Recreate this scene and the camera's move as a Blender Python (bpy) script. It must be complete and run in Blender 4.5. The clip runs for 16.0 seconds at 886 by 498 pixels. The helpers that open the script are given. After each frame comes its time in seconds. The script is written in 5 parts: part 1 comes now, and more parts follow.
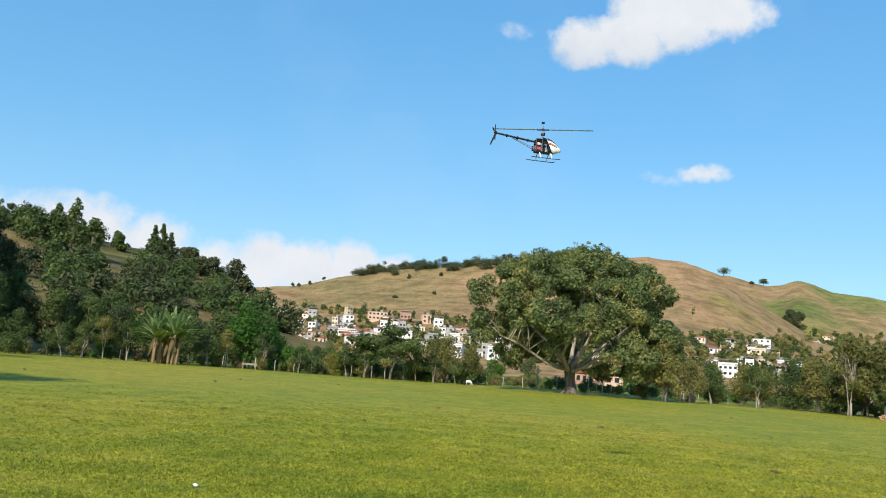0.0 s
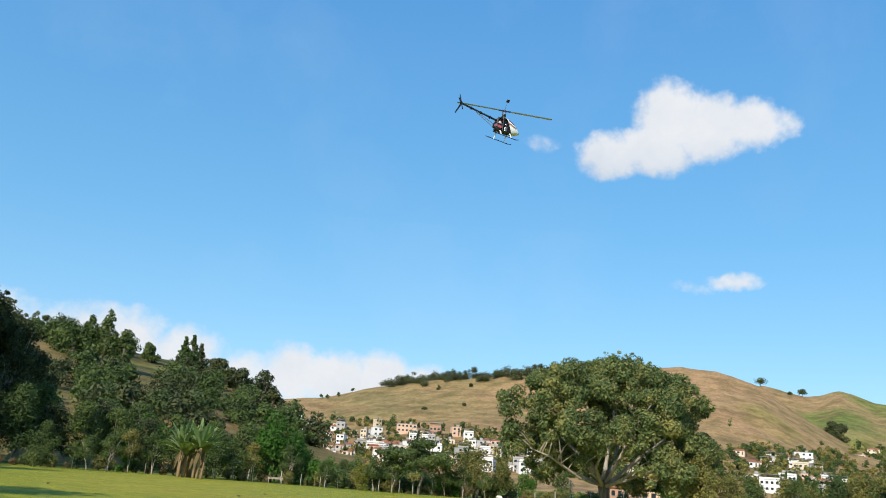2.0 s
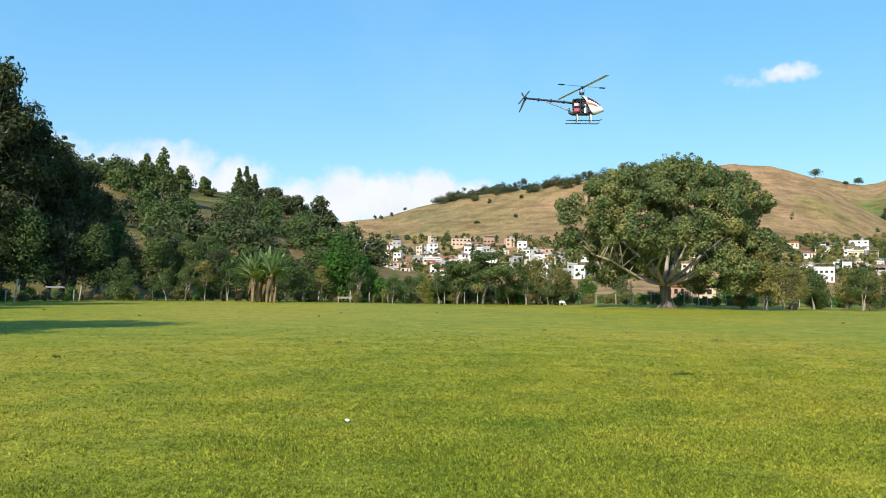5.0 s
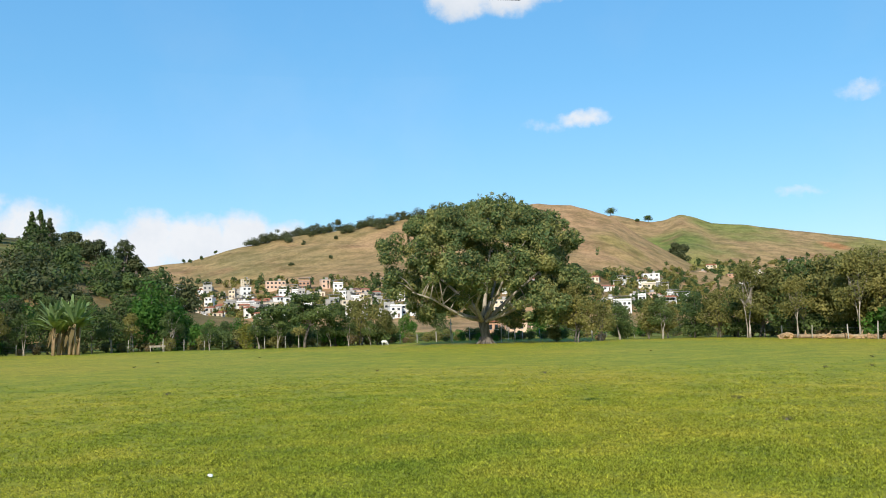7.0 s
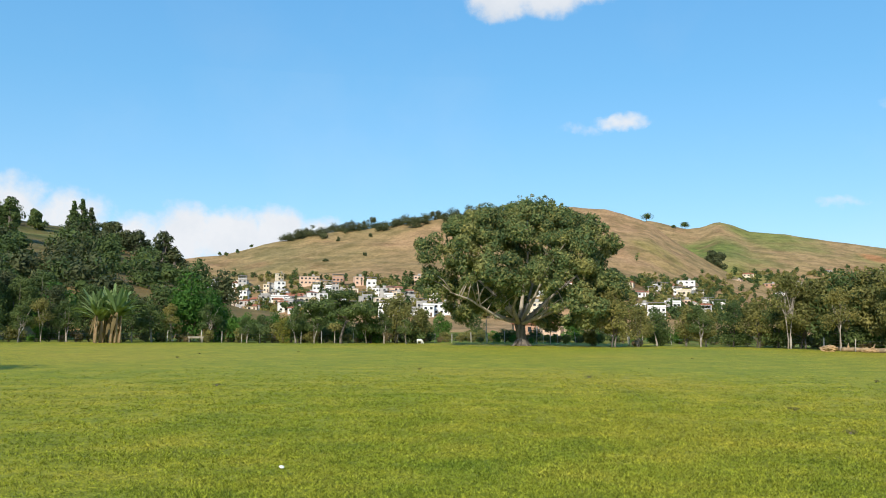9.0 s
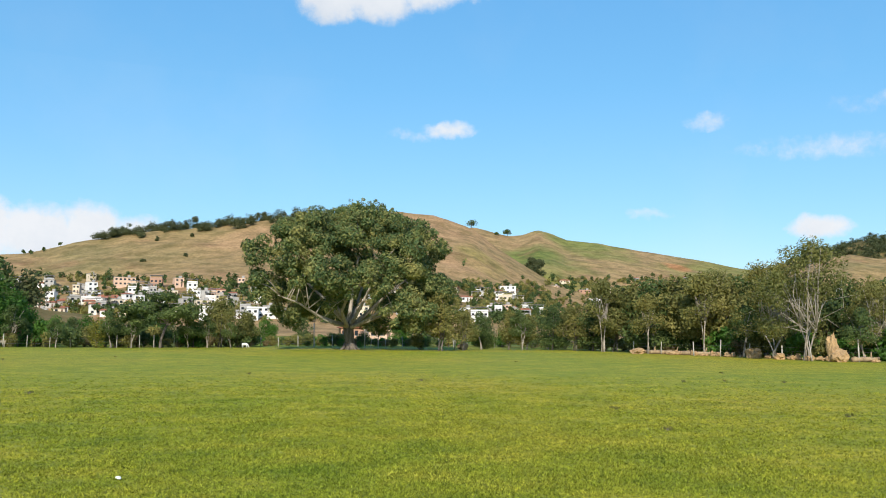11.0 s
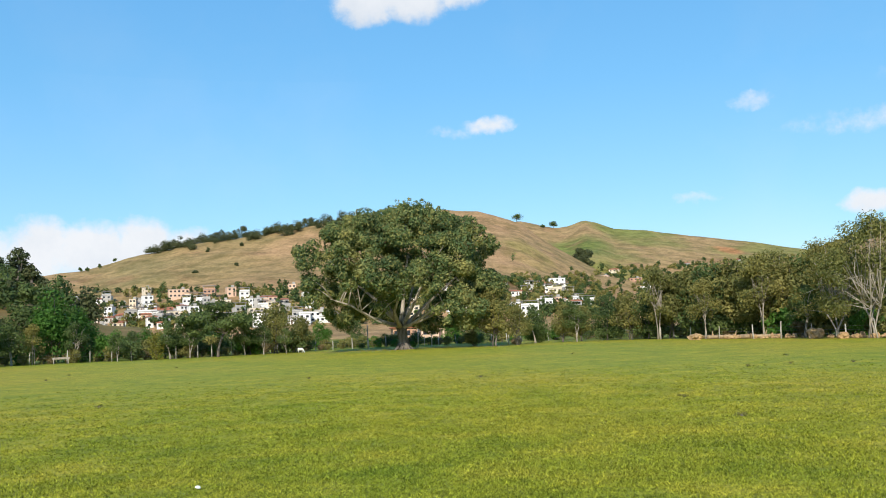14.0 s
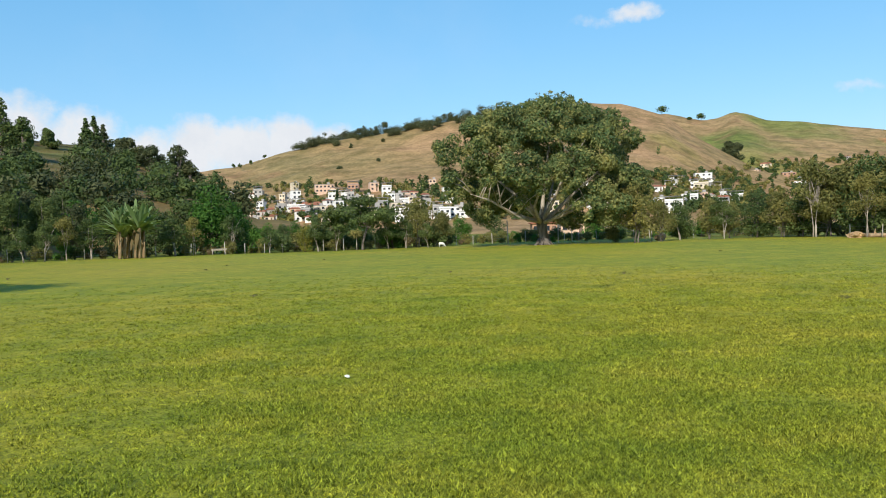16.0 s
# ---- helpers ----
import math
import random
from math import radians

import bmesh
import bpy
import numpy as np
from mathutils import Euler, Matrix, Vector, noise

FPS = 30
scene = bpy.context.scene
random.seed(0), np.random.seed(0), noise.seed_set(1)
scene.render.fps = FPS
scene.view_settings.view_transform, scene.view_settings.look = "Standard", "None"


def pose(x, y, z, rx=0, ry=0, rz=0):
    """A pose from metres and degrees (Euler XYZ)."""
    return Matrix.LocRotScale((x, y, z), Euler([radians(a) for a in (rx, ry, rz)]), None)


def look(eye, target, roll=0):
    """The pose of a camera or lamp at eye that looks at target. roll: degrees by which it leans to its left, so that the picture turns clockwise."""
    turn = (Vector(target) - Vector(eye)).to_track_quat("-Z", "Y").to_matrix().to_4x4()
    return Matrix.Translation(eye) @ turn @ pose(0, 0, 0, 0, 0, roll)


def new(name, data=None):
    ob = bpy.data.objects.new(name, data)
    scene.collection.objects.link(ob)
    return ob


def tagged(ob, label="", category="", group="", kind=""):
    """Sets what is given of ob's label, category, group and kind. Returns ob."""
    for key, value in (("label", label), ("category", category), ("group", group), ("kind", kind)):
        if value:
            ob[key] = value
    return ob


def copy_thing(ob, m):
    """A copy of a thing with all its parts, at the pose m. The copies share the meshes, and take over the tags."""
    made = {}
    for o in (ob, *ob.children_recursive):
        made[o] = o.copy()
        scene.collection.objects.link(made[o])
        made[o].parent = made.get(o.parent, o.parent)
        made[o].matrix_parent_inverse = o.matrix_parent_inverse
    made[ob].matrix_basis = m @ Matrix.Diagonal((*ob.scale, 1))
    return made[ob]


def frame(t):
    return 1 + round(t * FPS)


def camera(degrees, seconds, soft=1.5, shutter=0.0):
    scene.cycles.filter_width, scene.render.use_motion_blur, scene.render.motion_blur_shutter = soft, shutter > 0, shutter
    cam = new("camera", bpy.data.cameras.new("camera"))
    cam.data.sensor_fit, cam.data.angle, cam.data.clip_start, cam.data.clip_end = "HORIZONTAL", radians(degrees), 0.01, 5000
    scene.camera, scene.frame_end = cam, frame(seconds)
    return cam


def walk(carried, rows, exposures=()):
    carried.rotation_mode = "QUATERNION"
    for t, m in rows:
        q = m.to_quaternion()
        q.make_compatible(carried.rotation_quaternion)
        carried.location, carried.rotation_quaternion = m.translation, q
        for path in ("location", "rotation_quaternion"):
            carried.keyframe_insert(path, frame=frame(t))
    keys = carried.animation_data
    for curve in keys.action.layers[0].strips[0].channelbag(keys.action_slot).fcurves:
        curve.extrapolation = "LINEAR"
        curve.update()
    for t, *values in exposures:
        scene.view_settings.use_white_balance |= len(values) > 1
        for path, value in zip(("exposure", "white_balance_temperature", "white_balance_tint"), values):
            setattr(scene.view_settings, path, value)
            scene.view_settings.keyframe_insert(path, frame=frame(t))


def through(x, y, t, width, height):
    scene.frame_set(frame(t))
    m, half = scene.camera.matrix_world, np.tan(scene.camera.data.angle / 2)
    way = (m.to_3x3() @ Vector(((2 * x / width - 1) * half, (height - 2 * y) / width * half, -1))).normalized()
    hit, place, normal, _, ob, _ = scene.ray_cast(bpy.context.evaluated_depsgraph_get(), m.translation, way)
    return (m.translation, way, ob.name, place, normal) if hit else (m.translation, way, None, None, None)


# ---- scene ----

# ---------------------------------------------------------------- camera
cam = camera(54.26, 16.0, soft=1.0)


def aim(x, y, z, yaw, pitch, roll):
    """A camera pose from its place, its turn to the left of +y, its tilt up and its lean, in degrees."""
    a, b = radians(yaw), radians(pitch)
    way = Vector((-math.sin(a) * math.cos(b), math.cos(a) * math.cos(b), math.sin(b)))
    return look((x, y, z), Vector((x, y, z)) + way, roll)


CAMERA_ROWS = [(t, aim(*row)) for t, *row in (
    (0, -0.08, -0.15, 1.6, 7.29, 7.79, 4.13), (0.5, 0.03, -0.14, 1.6, 7.21, 6.9, 3.96),
    (1, 0.07, -0.12, 1.6, 7.21, 6.84, 3.87), (1.5, 0.07, -0.1, 1.6, 8.1, 9.92, 4.01),
    (2, 0.02, -0.07, 1.6, 9.81, 14.91, 4.32), (2.5, -0.07, -0.04, 1.6, 11.7, 9.56, 4.34),
    (3, -0.18, -0.01, 1.6, 14.52, 1.25, 4.62), (3.2, -0.23, 0, 1.6, 16.37, 2.0, 4.15),
    (5.3, -0.87, 0.06, 1.6, 10.99, 2.87, -0.52), (5.5, -0.93, 0.07, 1.6, 8.71, 4.19, -0.06),
    (6, -1.09, 0.07, 1.6, 3.78, 10.93, 0.03), (6.5, -1.24, 0.06, 1.6, 0.76, 12.34, -0.94),
    (7, -1.39, 0.06, 1.6, 0.13, 5.22, -1.53), (7.5, -1.52, 0.05, 1.6, 1.01, 1.7, -1.15),
    (8, -1.65, 0.03, 1.6, 2.15, 2.78, -0.56), (8.2, -1.7, 0.03, 1.6, 3.23, 2.98, -0.31),
    (10.3, -2.07, -0.02, 1.6, -2.65, 9.09, 1.41), (10.5, -2.1, -0.03, 1.6, -3.98, 8.65, 1.16),
    (11, -2.15, -0.03, 1.6, -9.12, 5.58, 0.44), (11.5, -2.2, -0.02, 1.6, -14.67, -0.72, 0.4),
    (12, -2.24, -0.01, 1.6, -17.59, 1.07, 0.67), (12.5, -2.27, 0, 1.6, -17.39, -1.75, -0.36),
    (13, -2.29, 0.03, 1.6, -14.43, -3.4, -0.89), (13.5, -2.31, 0.07, 1.6, -10.05, 0.53, -1.77),
    (14, -2.33, 0.11, 1.6, -6.02, 5.42, -2.4), (14.5, -2.34, 0.17, 1.6, -2.65, 5.7, -2.5),
    (15, -2.36, 0.24, 1.6, 0.98, 2.77, -2.57), (15.5, -2.37, 0.31, 1.6, 3.62, 0.06, -2.41),
    (16, -2.39, 0.4, 1.6, 3.43, -1.16, -1.93))]
walk(cam, CAMERA_ROWS, ((0, 0.25), (1.5, 0.27), (2.5, 0.2), (3.2, 0.25), (5.3, 0.42), (6, 0.38), (7, 0.3), (8, 0.26), (11, 0.3), (12.5, 0.31), (14, 0.33), (15.5, 0.2), (16, 0.22)))

# ---------------------------------------------------------------- sun and sky
SUN_AZIMUTH, SUN_HEIGHT = 194.0, 31.5  # clockwise from +y; degrees over the horizon
sun = new("sun", bpy.data.lights.new("sun", "SUN"))
sun.data.energy, sun.data.angle, sun.data.color = 4.6, radians(0.53), (1.0, 0.93, 0.8)
a_, e_ = radians(SUN_AZIMUTH), radians(SUN_HEIGHT)
sun.matrix_basis = look((math.sin(a_) * math.cos(e_) * 60, math.cos(a_) * math.cos(e_) * 60, math.sin(e_) * 60), (0, 0, 0))

world = bpy.data.worlds.new("sky")
scene.world = world
world.use_nodes = True
wt = world.node_tree
wt.nodes.clear()


def wmath(op, a, b=None, clamp=False):
    n = wt.nodes.new("ShaderNodeMath")
    n.operation, n.use_clamp = op, clamp
    for i, v in enumerate((a, b)):
        if v is None:
            continue
        if isinstance(v, (int, float)):
            n.inputs[i].default_value = v
        else:
            wt.links.new(v, n.inputs[i])
    return n.outputs[0]


sky = wt.nodes.new("ShaderNodeTexSky")
sky.sky_type, sky.sun_disc = "NISHITA", False
sky.sun_elevation, sky.sun_rotation = e_, a_
sky.air_density, sky.dust_density, sky.ozone_density = 1.0, 0.35, 2.2
tone = wt.nodes.new("ShaderNodeHueSaturation")
tone.inputs["Saturation"].default_value, tone.inputs["Value"].default_value = 1.2, 1.05
wt.links.new(sky.outputs[0], tone.inputs["Color"])
tone.inputs["Hue"].default_value = 0.49
coord = wt.nodes.new("ShaderNodeTexCoord")
split = wt.nodes.new("ShaderNodeSeparateXYZ")
wt.links.new(coord.outputs["Generated"], split.inputs[0])
AZ = wmath("MULTIPLY", wmath("ARCTAN2", split.outputs[0], split.outputs[1]), 180 / math.pi)
EL = wmath("MULTIPLY", wmath("ARCSINE", split.outputs[2]), 180 / math.pi)
flat = wt.nodes.new("ShaderNodeCombineXYZ")
wt.links.new(AZ, flat.inputs[0])
wt.links.new(EL, flat.inputs[1])


def wnoise(scale, detail, shift):
    n = wt.nodes.new("ShaderNodeTexNoise")
    n.inputs["Scale"].default_value, n.inputs["Detail"].default_value, n.inputs["Roughness"].default_value = scale, detail, 0.6
    m = wt.nodes.new("ShaderNodeVectorMath")
    m.operation = "ADD"
    wt.links.new(flat.outputs[0], m.inputs[0])
    m.inputs[1].default_value = shift
    wt.links.new(m.outputs[0], n.inputs["Vector"])
    return n.outputs["Fac"]


puff = wmath("SUBTRACT", wnoise(0.55, 6, (3, 7, 1)), 0.5)
AZW = wmath("ADD", AZ, wmath("MULTIPLY", wmath("SUBTRACT", wnoise(0.5, 5, (31, 7, 5)), 0.5), 2.2))
ELW = wmath("ADD", EL, wmath("MULTIPLY", puff, 1.3))


def cloud(az, el, w, h, dense=1.0):
    """The cover of one cloud puff: 1 in its middle, 0 outside."""
    u = wmath("DIVIDE", wmath("SUBTRACT", AZW, az), w)
    v = wmath("DIVIDE", wmath("SUBTRACT", ELW, el), h)
    d = wmath("ADD", wmath("MULTIPLY", u, u), wmath("MULTIPLY", v, v))
    return wmath("MULTIPLY", wmath("SUBTRACT", 1.0, d, clamp=True), dense)


cover = None
for c in ((1.3, 21.5, 2.8, 1.8, 1.7), (4.2, 21.8, 3.6, 2.0, 1.8), (5.4, 23.8, 3.0, 2.9, 1.8), (8.0, 23.2, 3.2, 2.5, 1.8), (10.8, 23.2, 3.0, 1.9, 1.6), (12.4, 23.1, 1.9, 1.2, 1.1),
          (9.6, 13.4, 2.2, 0.75, 1.2), (7.4, 13.1, 2.4, 0.5, 0.55), (-38, 6.6, 6.5, 2.8, 1.4), (-30.5, 6.7, 5.4, 2.7, 1.4), (-25.8, 6.3, 3.0, 2.4, 1.3), (-21.8, 5.6, 3.0, 1.7, 1.3),
          (-19.0, 6.0, 2.6, 2.3, 1.7), (-16.0, 5.8, 3.4, 2.0, 1.7), (-13.2, 6.1, 2.8, 2.2, 1.6), (-10.6, 5.9, 2.6, 1.5, 1.3), (22.6, 7.75, 1.8, 0.45, 0.6), (26.4, 13.5, 1.7, 0.65, 0.55),
          (32.9, 6.7, 2.2, 0.95, 1.5), (42.6, 7.9, 3.6, 0.95, 0.9), (34.0, 11.5, 7.4, 0.95, 0.5), (38.5, 13.9, 6.0, 0.8, 0.42), (44, 12.4, 4, 0.7, 0.4), (46, 15.2, 5, 0.9, 0.45),
          (-3.4, 22.2, 1.8, 0.7, 0.45), (75, 14, 12, 3, 2), (110, 20, 14, 4, 2), (-80, 16, 14, 4, 2), (150, 24, 18, 5, 2), (-130, 30, 20, 6, 2)):
    one = cloud(*c)
    cover = one if cover is None else wmath("MAXIMUM", cover, one)
fluff = wmath("SUBTRACT", wnoise(0.9, 8, (13, 4, 2)), 0.5)
body = wmath("ADD", cover, wmath("MULTIPLY", fluff, wmath("MULTIPLY", wmath("MINIMUM", wmath("MULTIPLY", cover, 4.0), 1.0), 1.5)))
soft = wt.nodes.new("ShaderNodeMapRange")
soft.interpolation_type = "SMOOTHSTEP"
soft.inputs["From Min"].default_value, soft.inputs["From Max"].default_value = 0.04, 1.35
wt.links.new(body, soft.inputs["Value"])
cover = soft.outputs[0]
veil = wmath("MULTIPLY", wmath("SUBTRACT", wnoise(0.09, 5, (11, 2, 9)), 0.5, clamp=True), 0.25)
cover = wmath("MAXIMUM", cover, veil)
lit = wmath("ADD", 0.84, wmath("MULTIPLY", wnoise(0.42, 4, (5, 1.2, 3)), 0.3))
white = wt.nodes.new("ShaderNodeMix")
white.data_type = "RGBA"
white.inputs["A"].default_value, white.inputs["B"].default_value = (4.0, 4.6, 5.4, 1), (5.9, 6.1, 6.4, 1)
high = wmath("MAXIMUM", wmath("DIVIDE", wmath("SUBTRACT", ELW, 19.4), 3.2, clamp=True), wmath("LESS_THAN", EL, 16.5))
wt.links.new(wmath("ADD", wmath("MULTIPLY", high, 0.75), wmath("SUBTRACT", wmath("MULTIPLY", lit, 3.0), 2.8), clamp=True), white.inputs["Factor"])
haze = wt.nodes.new("ShaderNodeValToRGB")
haze.color_ramp.elements[0].position, haze.color_ramp.elements[0].color = 0.0, (0.27, 0.5, 0.74, 1)
haze.color_ramp.elements[1].position, haze.color_ramp.elements[1].color = 1.0, (0.06, 0.25, 0.63, 1)
mid_sky = haze.color_ramp.elements.new(0.4)
mid_sky.color = (0.135, 0.385, 0.68, 1)
wt.links.new(wmath("DIVIDE", EL, 40.0, clamp=True), haze.inputs[0])
lift = wt.nodes.new("ShaderNodeVectorMath")
lift.operation = "SCALE"
lift.inputs["Scale"].default_value = 10.0
wt.links.new(haze.outputs[0], lift.inputs[0])
air = wt.nodes.new("ShaderNodeMix")
air.data_type = "RGBA"
air.inputs["Factor"].default_value = 0.6
wt.links.new(tone.outputs[0], air.inputs["A"])
wt.links.new(lift.outputs[0], air.inputs["B"])
mixed = wt.nodes.new("ShaderNodeMix")
mixed.data_type = "RGBA"
wt.links.new(cover, mixed.inputs["Factor"])
wt.links.new(air.outputs["Result"], mixed.inputs["A"])
wt.links.new(white.outputs["Result"], mixed.inputs["B"])
back = wt.nodes.new("ShaderNodeBackground")
back.inputs["Strength"].default_value = 0.12
wt.links.new(mixed.outputs["Result"], back.inputs["Color"])
wout = wt.nodes.new("ShaderNodeOutputWorld")
wt.links.new(back.outputs[0], wout.inputs[0])


# ---------------------------------------------------------------- materials
def material(name, rough=0.8, metal=0.0):
    m = bpy.data.materials.new(name)
    m.use_nodes = True
    b = m.node_tree.nodes["Principled BSDF"]
    b.inputs["Roughness"].default_value, b.inputs["Metallic"].default_value = rough, metal
    return m, m.node_tree, b


def ramp(nt, fac, *stops):
    r = nt.nodes.new("ShaderNodeValToRGB")
    while len(r.color_ramp.elements) < len(stops):
        r.color_ramp.elements.new(0.5)
    for el, (p, c) in zip(r.color_ramp.elements, stops):
        el.position, el.color = p, (*c, 1)
    nt.links.new(fac, r.inputs[0])
    return r.outputs[0]


def grain(nt, scale, detail=4, where="Object", stretch=(1, 1, 1), rough=0.55):
    c = nt.nodes.new("ShaderNodeTexCoord")
    mp = nt.nodes.new("ShaderNodeMapping")
    mp.inputs["Scale"].default_value = stretch
    n = nt.nodes.new("ShaderNodeTexNoise")
    n.inputs["Scale"].default_value, n.inputs["Detail"].default_value, n.inputs["Roughness"].default_value = scale, detail, rough
    nt.links.new(c.outputs[where], mp.inputs[0])
    nt.links.new(mp.outputs[0], n.inputs["Vector"])
    return n.outputs["Fac"]


def blend(nt, fac, a, b, how="MIX"):
    n = nt.nodes.new("ShaderNodeMix")
    n.data_type, n.blend_type = "RGBA", how
    for key, v in (("Factor", fac), ("A", a), ("B", b)):
        if isinstance(v, float):
            n.inputs[key].default_value = v
        elif isinstance(v, tuple):
            n.inputs[key].default_value = (*v, 1)
        else:
            nt.links.new(v, n.inputs[key])
    return n.outputs["Result"]


def bump(nt, b, height, strength, distance):
    n = nt.nodes.new("ShaderNodeBump")
    n.inputs["Strength"].default_value, n.inputs["Distance"].default_value = strength, distance
    nt.links.new(height, n.inputs["Height"])
    nt.links.new(n.outputs[0], b.inputs["Normal"])


def plain(name, colour, rough=0.6, metal=0.0, vary=0.25, scale=3.0, relief=0.0):
    """A painted or raw surface with grain and stains at two scales."""
    m, nt, b = material(name, rough, metal)
    dark = tuple(v * (1 - vary) for v in colour)
    light = tuple(min(1, v * (1 + vary * 0.6)) for v in colour)
    base = ramp(nt, grain(nt, scale, 6), (0.3, dark), (0.7, light))
    nt.links.new(blend(nt, 0.35, base, ramp(nt, grain(nt, scale * 9, 3), (0.35, dark), (0.65, light))), b.inputs["Base Color"])
    if relief:
        bump(nt, b, grain(nt, scale * 5, 5), 0.6, relief)
    return m


def leaf_material(name, low, mid, high, through=0.3, patch=0.3):
    """Leaves: each its own shade, with large patches of lighter or yellower ones, and light passing through."""
    m, nt, b = material(name, 0.68)
    geo = nt.nodes.new("ShaderNodeNewGeometry")
    info = nt.nodes.new("ShaderNodeObjectInfo")
    own = ramp(nt, geo.outputs["Random Per Island"], (0.0, low), (0.5, mid), (1.0, high))
    big = ramp(nt, grain(nt, patch, 3), (0.38, low), (0.5, mid), (0.66, high))
    col = blend(nt, 0.5, own, big)
    tint = ramp(nt, info.outputs["Random"], (0.0, (0.8, 0.85, 0.8)), (1.0, (1.2, 1.12, 1.0)))
    col = blend(nt, 1.0, col, tint, "MULTIPLY")
    nt.links.new(col, b.inputs["Base Color"])
    b.inputs["Specular IOR Level"].default_value = 0.16
    tr = nt.nodes.new("ShaderNodeBsdfTranslucent")
    nt.links.new(blend(nt, 1.0, col, (1.15, 1.25, 0.6), "MULTIPLY"), tr.inputs["Color"])
    mx = nt.nodes.new("ShaderNodeMixShader")
    mx.inputs[0].default_value = through
    nt.links.new(b.outputs[0], mx.inputs[1])
    nt.links.new(tr.outputs[0], mx.inputs[2])
    nt.links.new(mx.outputs[0], nt.nodes["Material Output"].inputs[0])
    return m


def grass_colour(nt):
    """The lawn's colour by place: broad yellowed and green patches, and small tufts."""
    broad = grain(nt, 0.055, 4)
    mid = grain(nt, 0.7, 5)
    a = ramp(nt, broad, (0.36, (0.145, 0.185, 0.014)), (0.5, (0.22, 0.215, 0.018)), (0.64, (0.32, 0.24, 0.03)))
    c = ramp(nt, mid, (0.34, (0.108, 0.143, 0.012)), (0.5, (0.205, 0.212, 0.018)), (0.68, (0.335, 0.28, 0.034)))
    tufts = ramp(nt, grain(nt, 16, 5, rough=0.7), (0.34, (0.52, 0.55, 0.45)), (0.5, (1.04, 1.03, 1.0)), (0.68, (1.6, 1.5, 1.3)))
    return blend(nt, 0.85, blend(nt, 0.5, a, c), tufts, "MULTIPLY")


def lawn_material():
    m, nt, b = material("mown_grass", 0.75)
    col = grass_colour(nt)
    fine = grain(nt, 55, 6, rough=0.75)
    col = blend(nt, 0.75, col, ramp(nt, fine, (0.36, (0.25, 0.3, 0.22)), (0.58, (1.75, 1.7, 1.4))), "MULTIPLY")
    far = grain(nt, 3.2, 5)
    col = blend(nt, 0.6, col, ramp(nt, far, (0.34, (0.68, 0.74, 0.66)), (0.66, (1.4, 1.34, 1.2))), "MULTIPLY")
    nt.links.new(col, b.inputs["Base Color"])
    b.inputs["Specular IOR Level"].default_value = 0.15
    bump(nt, b, fine, 0.5, 0.02)
    return m


def blade_material():
    m, nt, b = material("grass_blade", 0.6)
    b.inputs["Specular IOR Level"].default_value = 0.2
    geo = nt.nodes.new("ShaderNodeNewGeometry")
    col = blend(nt, 0.8, grass_colour(nt), ramp(nt, geo.outputs["Random Per Island"], (0.0, (0.19, 0.26, 0.22)), (0.5, (1.05, 1.18, 1.3)), (1.0, (2.55, 2.65, 3.3))), "MULTIPLY")
    nt.links.new(col, b.inputs["Base Color"])
    tr = nt.nodes.new("ShaderNodeBsdfTranslucent")
    nt.links.new(col, tr.inputs["Color"])
    mx = nt.nodes.new("ShaderNodeMixShader")
    mx.inputs[0].default_value = 0.3
    nt.links.new(b.outputs[0], mx.inputs[1])
    nt.links.new(tr.outputs[0], mx.inputs[2])
    nt.links.new(mx.outputs[0], nt.nodes["Material Output"].inputs[0])
    return m


